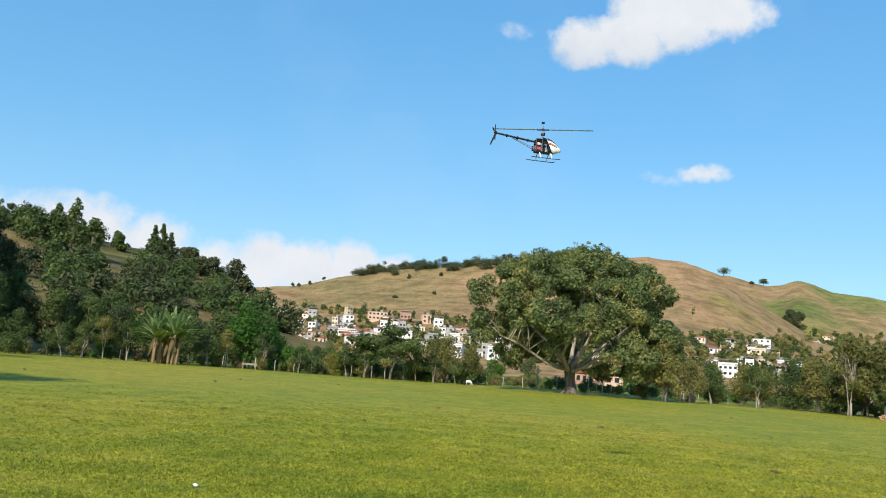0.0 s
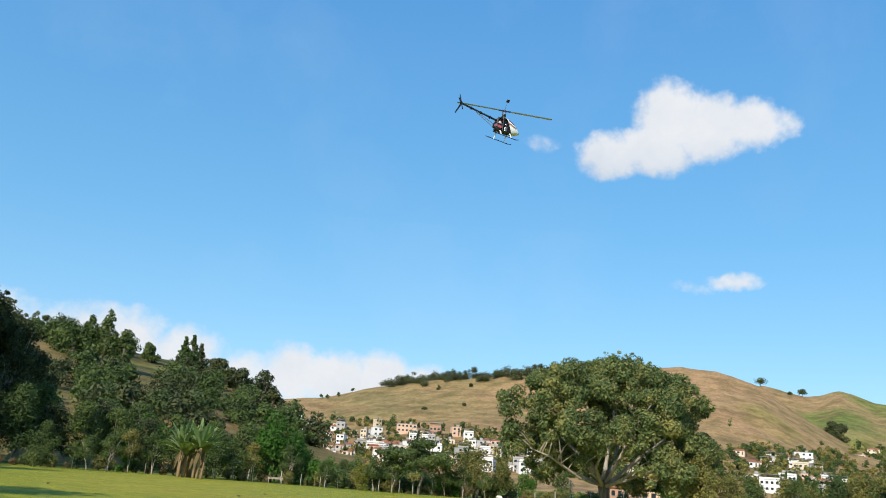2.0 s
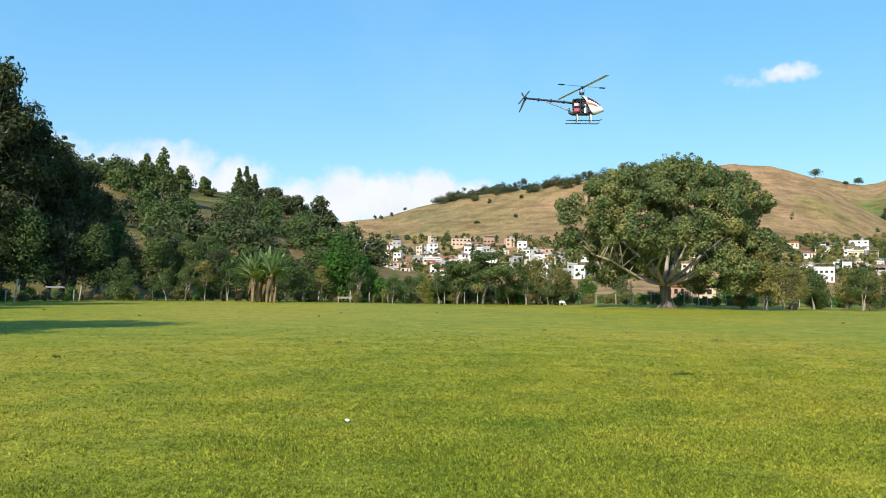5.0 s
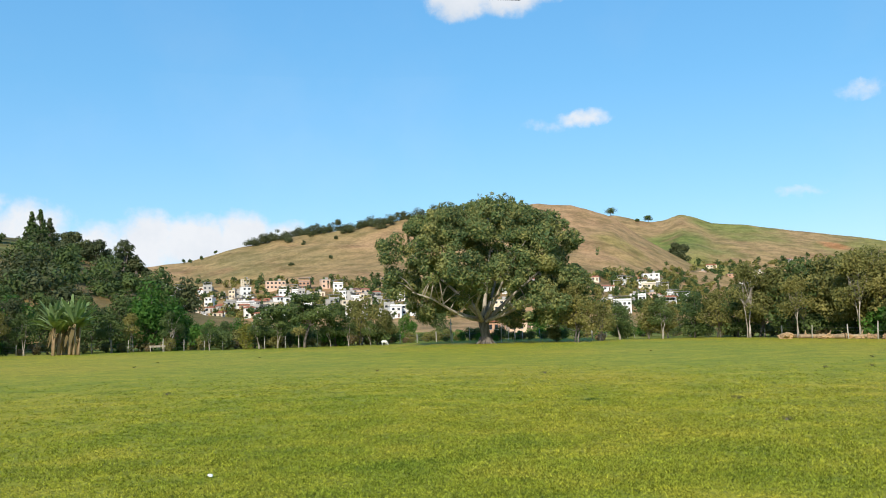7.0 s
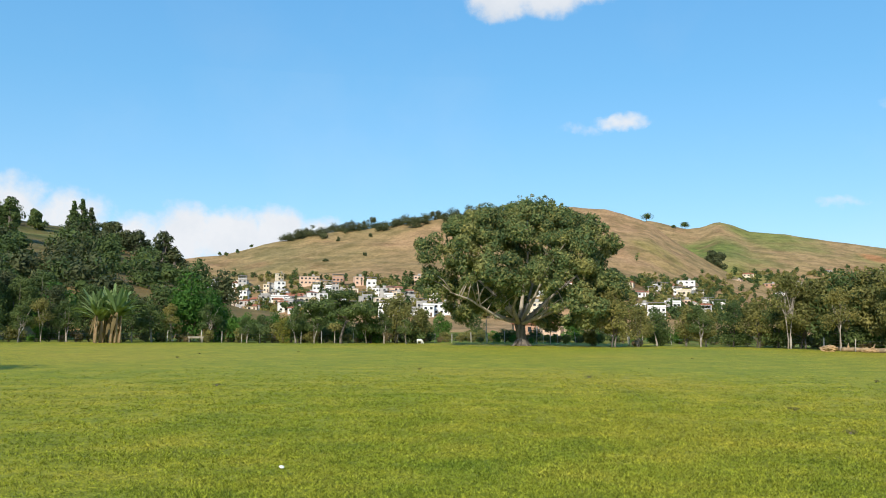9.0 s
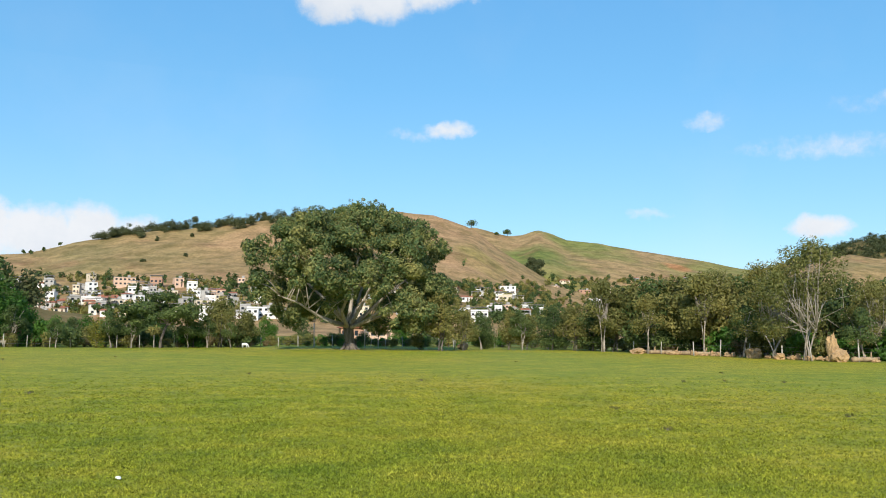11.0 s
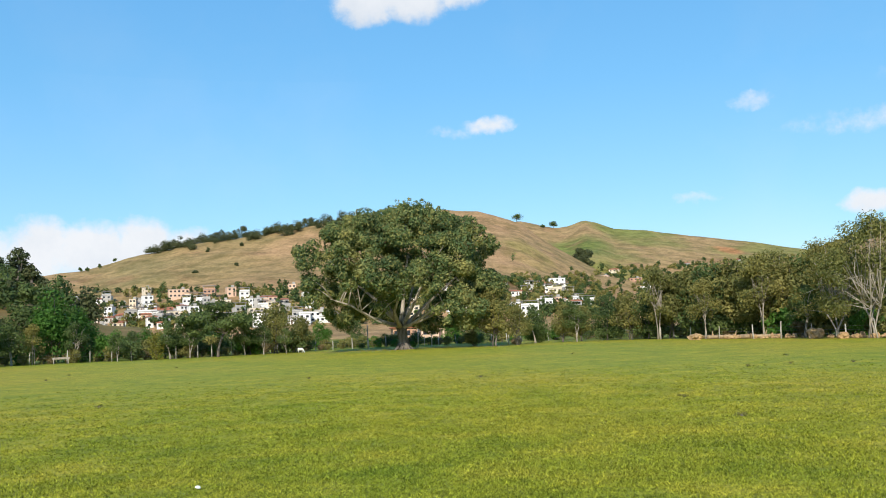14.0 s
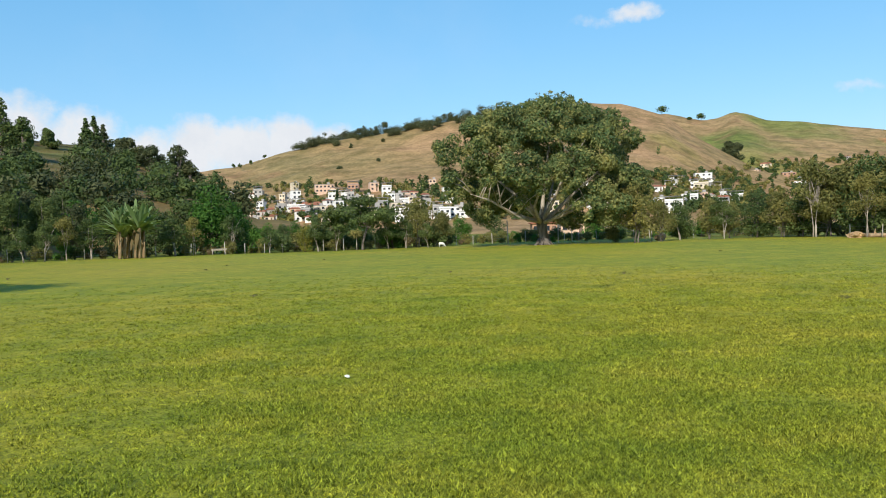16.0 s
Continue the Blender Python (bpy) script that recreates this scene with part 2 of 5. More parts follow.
def pasture_material(name, dry, mid, green, scale=0.006, patches=()):
    """A grazed hillside: dry grass, green hollows, bare earth, cattle tracks along the slope; patches are (x, y, radius, colour)."""
    m, nt, b = material(name, 0.9)
    broad = grain(nt, scale, 5)
    col = ramp(nt, broad, (0.31, green), (0.43, mid), (0.56, dry))
    edge = grain(nt, scale * 3.5, 5)
    for x, y, radius, tint in patches:
        geo = nt.nodes.new("ShaderNodeNewGeometry")
        gap = nt.nodes.new("ShaderNodeVectorMath")
        gap.operation = "SUBTRACT"
        gap.inputs[1].default_value = (x, y, 0)
        nt.links.new(geo.outputs["Position"], gap.inputs[0])
        lay = nt.nodes.new("ShaderNodeVectorMath")
        lay.operation = "MULTIPLY"
        lay.inputs[1].default_value = (1 / radius, 0.6 / radius, 0)
        nt.links.new(gap.outputs[0], lay.inputs[0])
        size = nt.nodes.new("ShaderNodeVectorMath")
        size.operation = "LENGTH"
        nt.links.new(lay.outputs[0], size.inputs[0])
        worn = nt.nodes.new("ShaderNodeMath")
        worn.operation = "MULTIPLY_ADD"
        worn.inputs[1].default_value = 0.9
        nt.links.new(edge, worn.inputs[0])
        nt.links.new(size.outputs["Value"], worn.inputs[2])
        col = blend(nt, ramp(nt, worn.outputs[0], (0.0, (0.85, 0.85, 0.85)), (0.62, (0.8, 0.8, 0.8)), (1.0, (0, 0, 0))), col, tint)
    earth = grain(nt, scale * 4, 5)
    col = blend(nt, ramp(nt, earth, (0.58, (0, 0, 0)), (0.72, (0.6, 0.6, 0.6))), col, (0.23, 0.13, 0.07))
    tracks = grain(nt, 0.05, 4, stretch=(0.35, 0.35, 5.5))
    col = blend(nt, 0.32, col, ramp(nt, tracks, (0.36, (0.74, 0.73, 0.7)), (0.6, (1.18, 1.15, 1.1))), "MULTIPLY")
    tufts = grain(nt, 0.35, 6, rough=0.7)
    col = blend(nt, 0.7, col, ramp(nt, tufts, (0.3, (0.55, 0.58, 0.5)), (0.62, (1.2, 1.2, 1.2))), "MULTIPLY")
    clumps = grain(nt, 0.06, 6, rough=0.65)
    col = blend(nt, 0.75, col, ramp(nt, clumps, (0.36, (0.5, 0.55, 0.42)), (0.6, (1.2, 1.17, 1.12))), "MULTIPLY")
    nt.links.new(col, b.inputs["Base Color"])
    b.inputs["Specular IOR Level"].default_value = 0.1
    bump(nt, b, tufts, 0.8, 0.8)
    return m


def bark_material(name, low, high):
    m, nt, b = material(name, 0.9)
    n = grain(nt, 5, 6, stretch=(1, 1, 0.25))
    nt.links.new(ramp(nt, n, (0.3, low), (0.7, high)), b.inputs["Base Color"])
    bump(nt, b, n, 0.7, 0.04)
    return m


LAWN = lawn_material()
BLADE = blade_material()
ROUGH_GRASS = pasture_material("rough_grass", (0.24, 0.23, 0.05), (0.17, 0.21, 0.035), (0.11, 0.16, 0.025), 0.05)
DRY_HILL = pasture_material("dry_pasture", (0.36, 0.225, 0.12), (0.31, 0.21, 0.1), (0.25, 0.19, 0.085), patches=(
    (70, 560, 50, (0.26, 0.22, 0.06)), (-45, 585, 42, (0.23, 0.2, 0.06)), (112, 600, 62, (0.2, 0.13, 0.08)), (150, 740, 55, (0.28, 0.22, 0.075))))
GREEN_HILL = pasture_material("green_pasture", (0.33, 0.22, 0.11), (0.24, 0.2, 0.075), (0.145, 0.17, 0.05), patches=(
    (276, 1050, 95, (0.135, 0.18, 0.04)), (250, 860, 90, (0.25, 0.24, 0.055)), (385, 1150, 130, (0.17, 0.19, 0.05)), (473, 1048, 34, (0.48, 0.21, 0.1)), (560, 1080, 120, (0.21, 0.2, 0.06))))
WOOD_FLOOR = pasture_material("wooded_slope", (0.2, 0.14, 0.06), (0.12, 0.11, 0.04), (0.06, 0.075, 0.025), 0.02, patches=((-160, 300, 50, (0.17, 0.175, 0.05)),))
LEAF_OAK = leaf_material("broad_leaf", (0.027, 0.055, 0.027), (0.093, 0.145, 0.056), (0.34, 0.31, 0.11), 0.22, 0.3)
LEAF_DARK = leaf_material("dark_leaf", (0.039, 0.064, 0.025), (0.073, 0.112, 0.036), (0.137, 0.173, 0.053), 0.2)
LEAF_GREEN = leaf_material("fresh_leaf", (0.040, 0.086, 0.015), (0.066, 0.158, 0.026), (0.119, 0.238, 0.046), 0.3)
LEAF_OLIVE = leaf_material("olive_leaf", (0.094, 0.103, 0.034), (0.177, 0.177, 0.056), (0.318, 0.27, 0.094), 0.25)
LEAF_DRY = leaf_material("dry_leaf", (0.108, 0.078, 0.042), (0.192, 0.144, 0.072), (0.288, 0.240, 0.108), 0.25)
LEAF_GUM = leaf_material("gum_leaf", (0.03, 0.042, 0.02), (0.058, 0.075, 0.034), (0.115, 0.125, 0.058), 0.2)
LEAF_YELLOW = leaf_material("yellow_leaf", (0.12, 0.12, 0.02), (0.2, 0.19, 0.035), (0.28, 0.25, 0.06), 0.3)
LEAF_BANANA = leaf_material("banana_leaf", (0.138, 0.207, 0.086), (0.23, 0.31, 0.138), (0.414, 0.46, 0.253), 0.3)
BARK = bark_material("grey_bark", (0.06, 0.05, 0.04), (0.2, 0.17, 0.14))
BARK_PALE = bark_material("pale_bark", (0.2, 0.17, 0.13), (0.46, 0.4, 0.33))
BARK_DEAD = bark_material("dry_stalk", (0.2, 0.13, 0.07), (0.42, 0.31, 0.18))
POST_WOOD = bark_material("weathered_post", (0.28, 0.25, 0.21), (0.62, 0.58, 0.5))
ROCK = plain("ochre_rock", (0.42, 0.27, 0.13), 0.9, vary=0.45, scale=1.6, relief=0.12)
WIRE = plain("fence_wire", (0.25, 0.24, 0.23), 0.5, 0.7)
WALLS = {"white": plain("white_render", (0.78, 0.76, 0.72), 0.85, vary=0.14, scale=0.5), "cream": plain("cream_render", (0.66, 0.56, 0.42), 0.85, vary=0.18, scale=0.5),
         "brick": plain("raw_brick", (0.44, 0.25, 0.16), 0.9, vary=0.25, scale=0.9), "peach": plain("peach_render", (0.66, 0.45, 0.32), 0.85, vary=0.15, scale=0.5),
         "grey": plain("grey_render", (0.42, 0.4, 0.37), 0.9, vary=0.2, scale=0.5)}
ROOF_TILE = plain("clay_tile", (0.36, 0.13, 0.065), 0.85, vary=0.3, scale=1.2)
ROOF_SLAB = plain("concrete_slab", (0.36, 0.34, 0.31), 0.9, vary=0.3, scale=0.8)
ROOF_SHEET = plain("fibre_sheet", (0.3, 0.29, 0.28), 0.8, vary=0.3, scale=1.0)
WINDOW_DARK, _nt, _b = material("window_glass", 0.12)
_b.inputs["Base Color"].default_value = (0.02, 0.025, 0.03, 1)
DOOR_PAINT = plain("door_paint", (0.16, 0.1, 0.07), 0.6)


# ---------------------------------------------------------------- builders
def part(name, bm, mat, parent=None, label="", smooth=False):
    me = bpy.data.meshes.new(name)
    bm.to_mesh(me)
    bm.free()
    return meshed(name, me, mat, parent, label, smooth)


def meshed(name, me, mat, parent=None, label="", smooth=False):
    me.materials.append(mat)
    if smooth:
        me.polygons.foreach_set("use_smooth", [True] * len(me.polygons))
    ob = new(name, me)
    if parent:
        ob.parent = parent
    return tagged(ob, label)


def mesh_of(name, verts, faces):
    """A mesh from an array of points and an array of equal faces."""
    me = bpy.data.meshes.new(name)
    verts, faces = np.asarray(verts, "f"), np.asarray(faces, "i")
    k = faces.shape[1]
    me.vertices.add(len(verts))
    me.vertices.foreach_set("co", verts.ravel())
    me.loops.add(faces.size)
    me.loops.foreach_set("vertex_index", faces.ravel())
    me.polygons.add(len(faces))
    me.polygons.foreach_set("loop_start", np.arange(0, faces.size, k, dtype="i"))
    me.update(calc_edges=True)
    return me


def polar(az, d):
    return d * math.sin(radians(az)), d * math.cos(radians(az))


def box(bm, x, y, z, sx, sy, sz, turn=0.0, bevel=0.0):
    m = Matrix.Translation((x, y, z)) @ Matrix.Rotation(radians(turn), 4, "Z") @ Matrix.Diagonal((sx, sy, sz, 1))
    got = bmesh.ops.create_cube(bm, size=1, matrix=m)
    if bevel:
        edges = list({e for v in got["verts"] for e in v.link_edges})
        bmesh.ops.bevel(bm, geom=edges, offset=bevel, segments=1, affect="EDGES")


def tube(bm, points, radii, sides=8, cap=True):
    """A tapered tube along points."""
    rings = []
    pts = [Vector(p) for p in points]
    side = None
    for i, p in enumerate(pts):
        way = (pts[min(i + 1, len(pts) - 1)] - pts[max(i - 1, 0)]).normalized()
        if side is None:
            side = way.cross(Vector((0, 0, 1)) if abs(way.z) < 0.9 else Vector((1, 0, 0)))
        side = (side - way * side.dot(way)).normalized()
        up = way.cross(side)
        rings.append([bm.verts.new(p + radii[i] * (math.cos(2 * math.pi * k / sides) * side + math.sin(2 * math.pi * k / sides) * up)) for k in range(sides)])
    for a, b in zip(rings, rings[1:]):
        for k in range(sides):
            bm.faces.new((a[k], a[(k + 1) % sides], b[(k + 1) % sides], b[k]))
    if cap:
        bm.faces.new(rings[0][::-1])
        bm.faces.new(rings[-1])


def leaves(rng, centres, radii, n, size, flat=0.8, hollow=0.55):
    """Points and quads of n leaf sprays over the outer part of ellipsoid clumps."""
    centres, radii = np.asarray(centres, float), np.asarray(radii, float)
    if radii.ndim == 1:
        radii = np.stack([radii, radii, radii * flat], 1)
    weight = (radii[:, 0] * radii[:, 1]) / (radii[:, 0] * radii[:, 1]).sum()
    pick = rng.choice(len(centres), n, p=weight)
    way = rng.normal(size=(n, 3))
    way /= np.linalg.norm(way, axis=1, keepdims=True)
    far = hollow + (1.08 - hollow) * rng.random(n) ** 0.6
    p = centres[pick] + way * radii[pick] * far[:, None]
    normal = way * 1.3 + rng.normal(size=(n, 3)) * 0.7 + (0, 0, 0.35)
    normal /= np.linalg.norm(normal, axis=1, keepdims=True)
    a = np.cross(normal, rng.normal(size=(n, 3)))
    a /= np.linalg.norm(a, axis=1, keepdims=True) + 1e-9
    b = np.cross(normal, a)
    s = size * (0.6 + 0.8 * rng.random(n))[:, None]
    v = np.stack([p - a * s, p - b * s * 0.45 + a * s * 0.1, p + a * s, p + b * s * 0.45 + a * s * 0.1], 1).reshape(-1, 3)
    return v, np.arange(4 * n).reshape(-1, 4)


def crown_shape(rng, width, bottom, top, count, lump, lean=0.0):
    """Clump centres and radii that fill a dome from bottom to top."""
    cs, rs = [], []
    for _ in range(count):
        a, q = rng.random() * 2 * math.pi, rng.random() ** 0.5
        h = rng.random()
        edge = math.sqrt(max(0.05, 1 - (1.15 * h - 0.3) ** 2 * 1.25))
        rad = lump * (0.6 + 0.7 * rng.random())
        reach = max(0.0, width / 2 * edge - rad * 0.8) * q
        cs.append((reach * math.cos(a) + lean * h, reach * math.sin(a), bottom + rad * 0.6 + h * (top - bottom - rad * 1.3)))
        rs.append(rad)
    return np.array(cs), np.array(rs)


def tree(name, label, rng, width, height, clear, bark, leaf, clumps=24, lump=1.2, n=4000, size=0.22, trunk=0.16, limbs=7, stems=1, sprigs=0, flat=0.8, hollow=0.55):
    """A tree: tapered trunk with limbs, and a crown of leaf sprays in clumps with gaps."""
    ob = tagged(new(name), label, "tree")
    cs, rs = crown_shape(rng, width, clear, height, clumps, lump)
    bm = bmesh.new()
    for k in range(stems):
        bx, by = (0, 0) if stems == 1 else (rng.normal() * trunk * 2.2, rng.normal() * trunk * 2.2)
        tx, ty = rng.normal() * width * 0.06, rng.normal() * width * 0.06
        fork = clear + (height - clear) * 0.12
        tube(bm, [(bx * 1.3, by * 1.3, -0.15), (bx, by, fork * 0.3), (bx + tx * 0.5, by + ty * 0.5, fork * 0.7), (bx + tx, by + ty, fork)],
             [trunk * 1.45, trunk, trunk * 0.88, trunk * 0.75])
        tube(bm, [(bx + tx, by + ty, fork), (bx + tx * 1.5, by + ty * 1.5, (fork + height) * 0.5), (tx * 2, ty * 2, height * 0.88)], [trunk * 0.75, trunk * 0.4, trunk * 0.1], 6)
        for c, r in list(zip(cs, rs))[k::stems][:limbs]:
            start = Vector((bx + tx, by + ty, fork * (0.85 + 0.3 * rng.random())))
            end = Vector(c)
            middle = start.lerp(end, 0.5) + Vector((rng.normal(), rng.normal(), rng.normal())) * 0.06 * width + Vector((0, 0, 0.05 * height))
            tube(bm, [start, start.lerp(middle, 0.5), middle, end], [trunk * 0.55, trunk * 0.42, trunk * 0.3, trunk * 0.1], 6)
    part("trunk", bm, bark, ob, smooth=True)
    v, f = leaves(rng, cs, rs, n, size, flat, hollow)
    if sprigs:
        k = rng.choice(len(v) // 4, sprigs)
        tip = v[k * 4]
        tip = tip[tip[:, 2] > clear + (height - clear) * 0.6]
        lift = tip + rng.normal(size=tip.shape) * (0.18, 0.18, 0.08) + (0, 0, 1) * rng.random((len(tip), 1)) * lump * 0.3
        v2, f2 = leaves(rng, lift, np.full(len(lift), lump * 0.16), len(lift) * 9, size * 0.8)
        v, f = np.concatenate([v, v2]), np.concatenate([f, f2 + len(v)])
    meshed("crown", mesh_of("crown", v, f), leaf, ob)
    return ob


def bush(name, label, rng, width, height, leaf, n=950, size=0.155, twigs=5):
    ob = tagged(new(name), label, "bush")
    cs, rs = crown_shape(rng, width, 0.0, height, 11, min(width, height) * 0.27)
    bm = bmesh.new()
    for c in cs[:twigs]:
        tube(bm, [(c[0] * 0.15, c[1] * 0.15, -0.08), (c[0] * 0.4, c[1] * 0.4, c[2] * 0.5), tuple(c)], [0.05, 0.035, 0.012], 5)
    part("stem", bm, BARK, ob)
    v, f = leaves(rng, cs, rs, n, size)
    v[:, 2] = np.maximum(v[:, 2], 0.02)
    meshed("foliage", mesh_of("foliage", v, f), leaf, ob)
    return ob


# ---------------------------------------------------------------- ground and hills
def disc(name, radii, sides, mat):
    ang = np.linspace(0, 2 * np.pi, sides, endpoint=False)
    r = np.asarray(radii)
    v = np.stack([np.outer(r, np.sin(ang)), np.outer(r, np.cos(ang)), np.zeros((len(r), sides))], 2).reshape(-1, 3)
    i, j = np.meshgrid(np.arange(len(r) - 1), np.arange(sides), indexing="ij")
    k = (j + 1) % sides
    f = np.stack([i * sides + j, (i + 1) * sides + j, (i + 1) * sides + k, i * sides + k], 2).reshape(-1, 4)
    return meshed(name, mesh_of(name, v, f), mat)


ground = tagged(disc("ground", [0.02, 5, 20, 60, 110, 200, 500, 1500, 4600], 96, ROUGH_GRASS), "wide valley ground with rough green grass", "ground", kind="structure")


def field_edge(az):
    """How far the mown field reaches, by azimuth."""
    return float(np.interp(az, (-180, -60, -45, -35, -25, -12, 0, 9, 16, 21, 25, 30, 36, 43, 60, 180), (60, 60, 74, 92, 94, 88, 102, 102, 88, 75, 68, 60, 58, 58, 60, 60)))


bm = bmesh.new()
ring = [bm.verts.new((*polar(a, field_edge(a) + 1.2 * noise.noise((a * 0.3, 0, 0))), 0.012)) for a in range(-180, 180, 2)]
bm.faces.new(ring[::-1])
field = tagged(part("field", bm, LAWN), "short mown green playing field with yellowed patches", "lawn", kind="structure")


def profile(az, *knots):
    return np.interp(az, [k[0] for k in knots], [k[1] for k in knots])


def hill(name, label, mat, crest, foot, top, reach, power, seed, rough=1.0, nr=70, step=0.3):
    """A hill whose skyline rises crest(azimuth) degrees over the eye at the distance top; it starts at foot and falls off behind."""
    az = np.arange(crest[0][0], crest[-1][0] + step, step)
    r = np.concatenate([np.linspace(foot, top, nr), np.linspace(top, top + reach, 16)[1:]])
    zc = top * np.tan(np.radians(profile(az, *crest))) + 1.6
    zs = np.zeros((len(r), len(az)))
    for i, ri in enumerate(r):
        u = (ri - foot) / (top - foot)
        for j, aj in enumerate(az):
            x, y = polar(aj, ri)
            s = u ** power if u <= 1 else max(0, 1 - ((ri - top) / reach) ** 2)
            w = noise.fractal((x * 0.006 + seed, y * 0.006, 0.3), 0.9, 2.1, 5)
            g = noise.fractal((x * 0.03, y * 0.03 + seed, 0.7), 0.9, 2.1, 4)
            zs[i, j] = zc[j] * s + rough * (w * 9 * min(1, 4 * u * abs(1 - u)) + g * 1.1 * min(1, u * 4)) - (4 if i == 0 else 0)
    xs, ys = np.outer(r, np.sin(np.radians(az))), np.outer(r, np.cos(np.radians(az)))
    v = np.stack([xs, ys, zs], 2).reshape(-1, 3)
    i, j = np.meshgrid(np.arange(len(r) - 1), np.arange(len(az) - 1), indexing="ij")
    n = len(az)
    f = np.stack([i * n + j, i * n + j + 1, (i + 1) * n + j + 1, (i + 1) * n + j], 2).reshape(-1, 4)
    ob = tagged(meshed(name, mesh_of(name, v, f), mat, smooth=True), label, "hill", kind="structure")

    def height(x, y):
        d, a = math.hypot(x, y), math.degrees(math.atan2(x, y))
        ri, ai = np.interp(d, r, np.arange(len(r))), (a - az[0]) / step
        if not (0 <= ai < n - 1 and 0 < ri < len(r) - 1):
            return 0.0
        i0, j0 = int(ri), int(ai)
        p, q = ri - i0, ai - j0
        return float((zs[i0, j0] * (1 - q) + zs[i0, j0 + 1] * q) * (1 - p) + (zs[i0 + 1, j0] * (1 - q) + zs[i0 + 1, j0 + 1] * q) * p)

    def seat(a, el):
        """The first place at azimuth a that shows el degrees over the eye."""
        for d in np.linspace(foot + 5, top, 240):
            x, y = polar(a, d)
            z = height(x, y)
            if math.degrees(math.atan2(z - 1.6, d)) >= el:
                return x, y, z
        x, y = polar(a, top)
        return x, y, height(x, y)

    return ob, height, seat


_, main_height, main_seat = hill("hill_main", "long bare hill of dry brown grazed grass", DRY_HILL,
    ((-34, 2.6), (-26, 3.4), (-20, 4.25), (-17, 4.55), (-14, 5.4), (-10, 6.2), (-6, 6.75), (-3, 7.2), (2, 7.8), (6, 8.0), (8.3, 7.78), (11, 6.9), (12.8, 5.5), (14.4, 4.5), (16, 3.5), (20, 2.4), (26, 1.6), (34, 1.2)),
    360, 900, 420, 1.6, 3.1)
_, rear_height, rear_seat = hill("hill_rear", "green and brown hill ridge with a rounded bump", GREEN_HILL,
    ((4, 5.6), (9, 6.6), (11, 7.05), (13.4, 6.45), (14.3, 6.5), (15.3, 6.85), (16.2, 6.6), (17.2, 6.15), (19.7, 5.85), (22, 5.4), (25.3, 4.8), (29, 4.0), (34, 3.0), (44, 2.0)),
    500, 1250, 500, 1.6, 8.4)
_, far_height, far_seat = hill("hill_far", "distant hill with dark woods on its top", WOOD_FLOOR,
    ((22, 2.5), (28, 3.8), (32, 4.8), (34.2, 5.45), (35.5, 5.8), (37.6, 5.75), (40.6, 5.0), (44, 4.3), (52, 3.5)),
    1500, 2100, 500, 1.2, 5.5, nr=30)
_, brown_height, brown_seat = hill("hill_brown", "low bare brown hill behind the village", DRY_HILL,
    ((26, 2.2), (30, 3.4), (33, 4.7), (34.4, 4.9), (36, 4.6), (39, 5.0), (42, 4.6), (46, 4.2), (54, 3.5)),
    800, 1450, 350, 1.3, 1.7, nr=40)
_, right_height, right_seat = hill("hill_right", "bare reddish hillside behind the houses", DRY_HILL,
    ((37, 1.0), (39, 2.6), (41, 4.2), (43.3, 4.8), (45.2, 5.9), (48, 7.4), (54, 9), (66, 9)),
    95, 320, 260, 1.1, 6.2, 0.5, nr=40)
_, wood_height, wood_seat = hill("hill_wooded", "steep hillside with dark woods and grassy clearings", WOOD_FLOOR,
    ((-75, 10), (-52, 9), (-42, 7.6), (-36, 7.0), (-33, 6.9), (-30.5, 6.5), (-28.5, 6.2), (-26, 5.9), (-23.5, 5.1), (-21, 4.0), (-19.3, 3.0), (-17.5, 1.6), (-14, 0.4)),
    125, 420, 300, 0.95, 2.2, 0.8, nr=50)

# ---------------------------------------------------------------- the great tree in the field
RNG = np.random.default_rng(7)


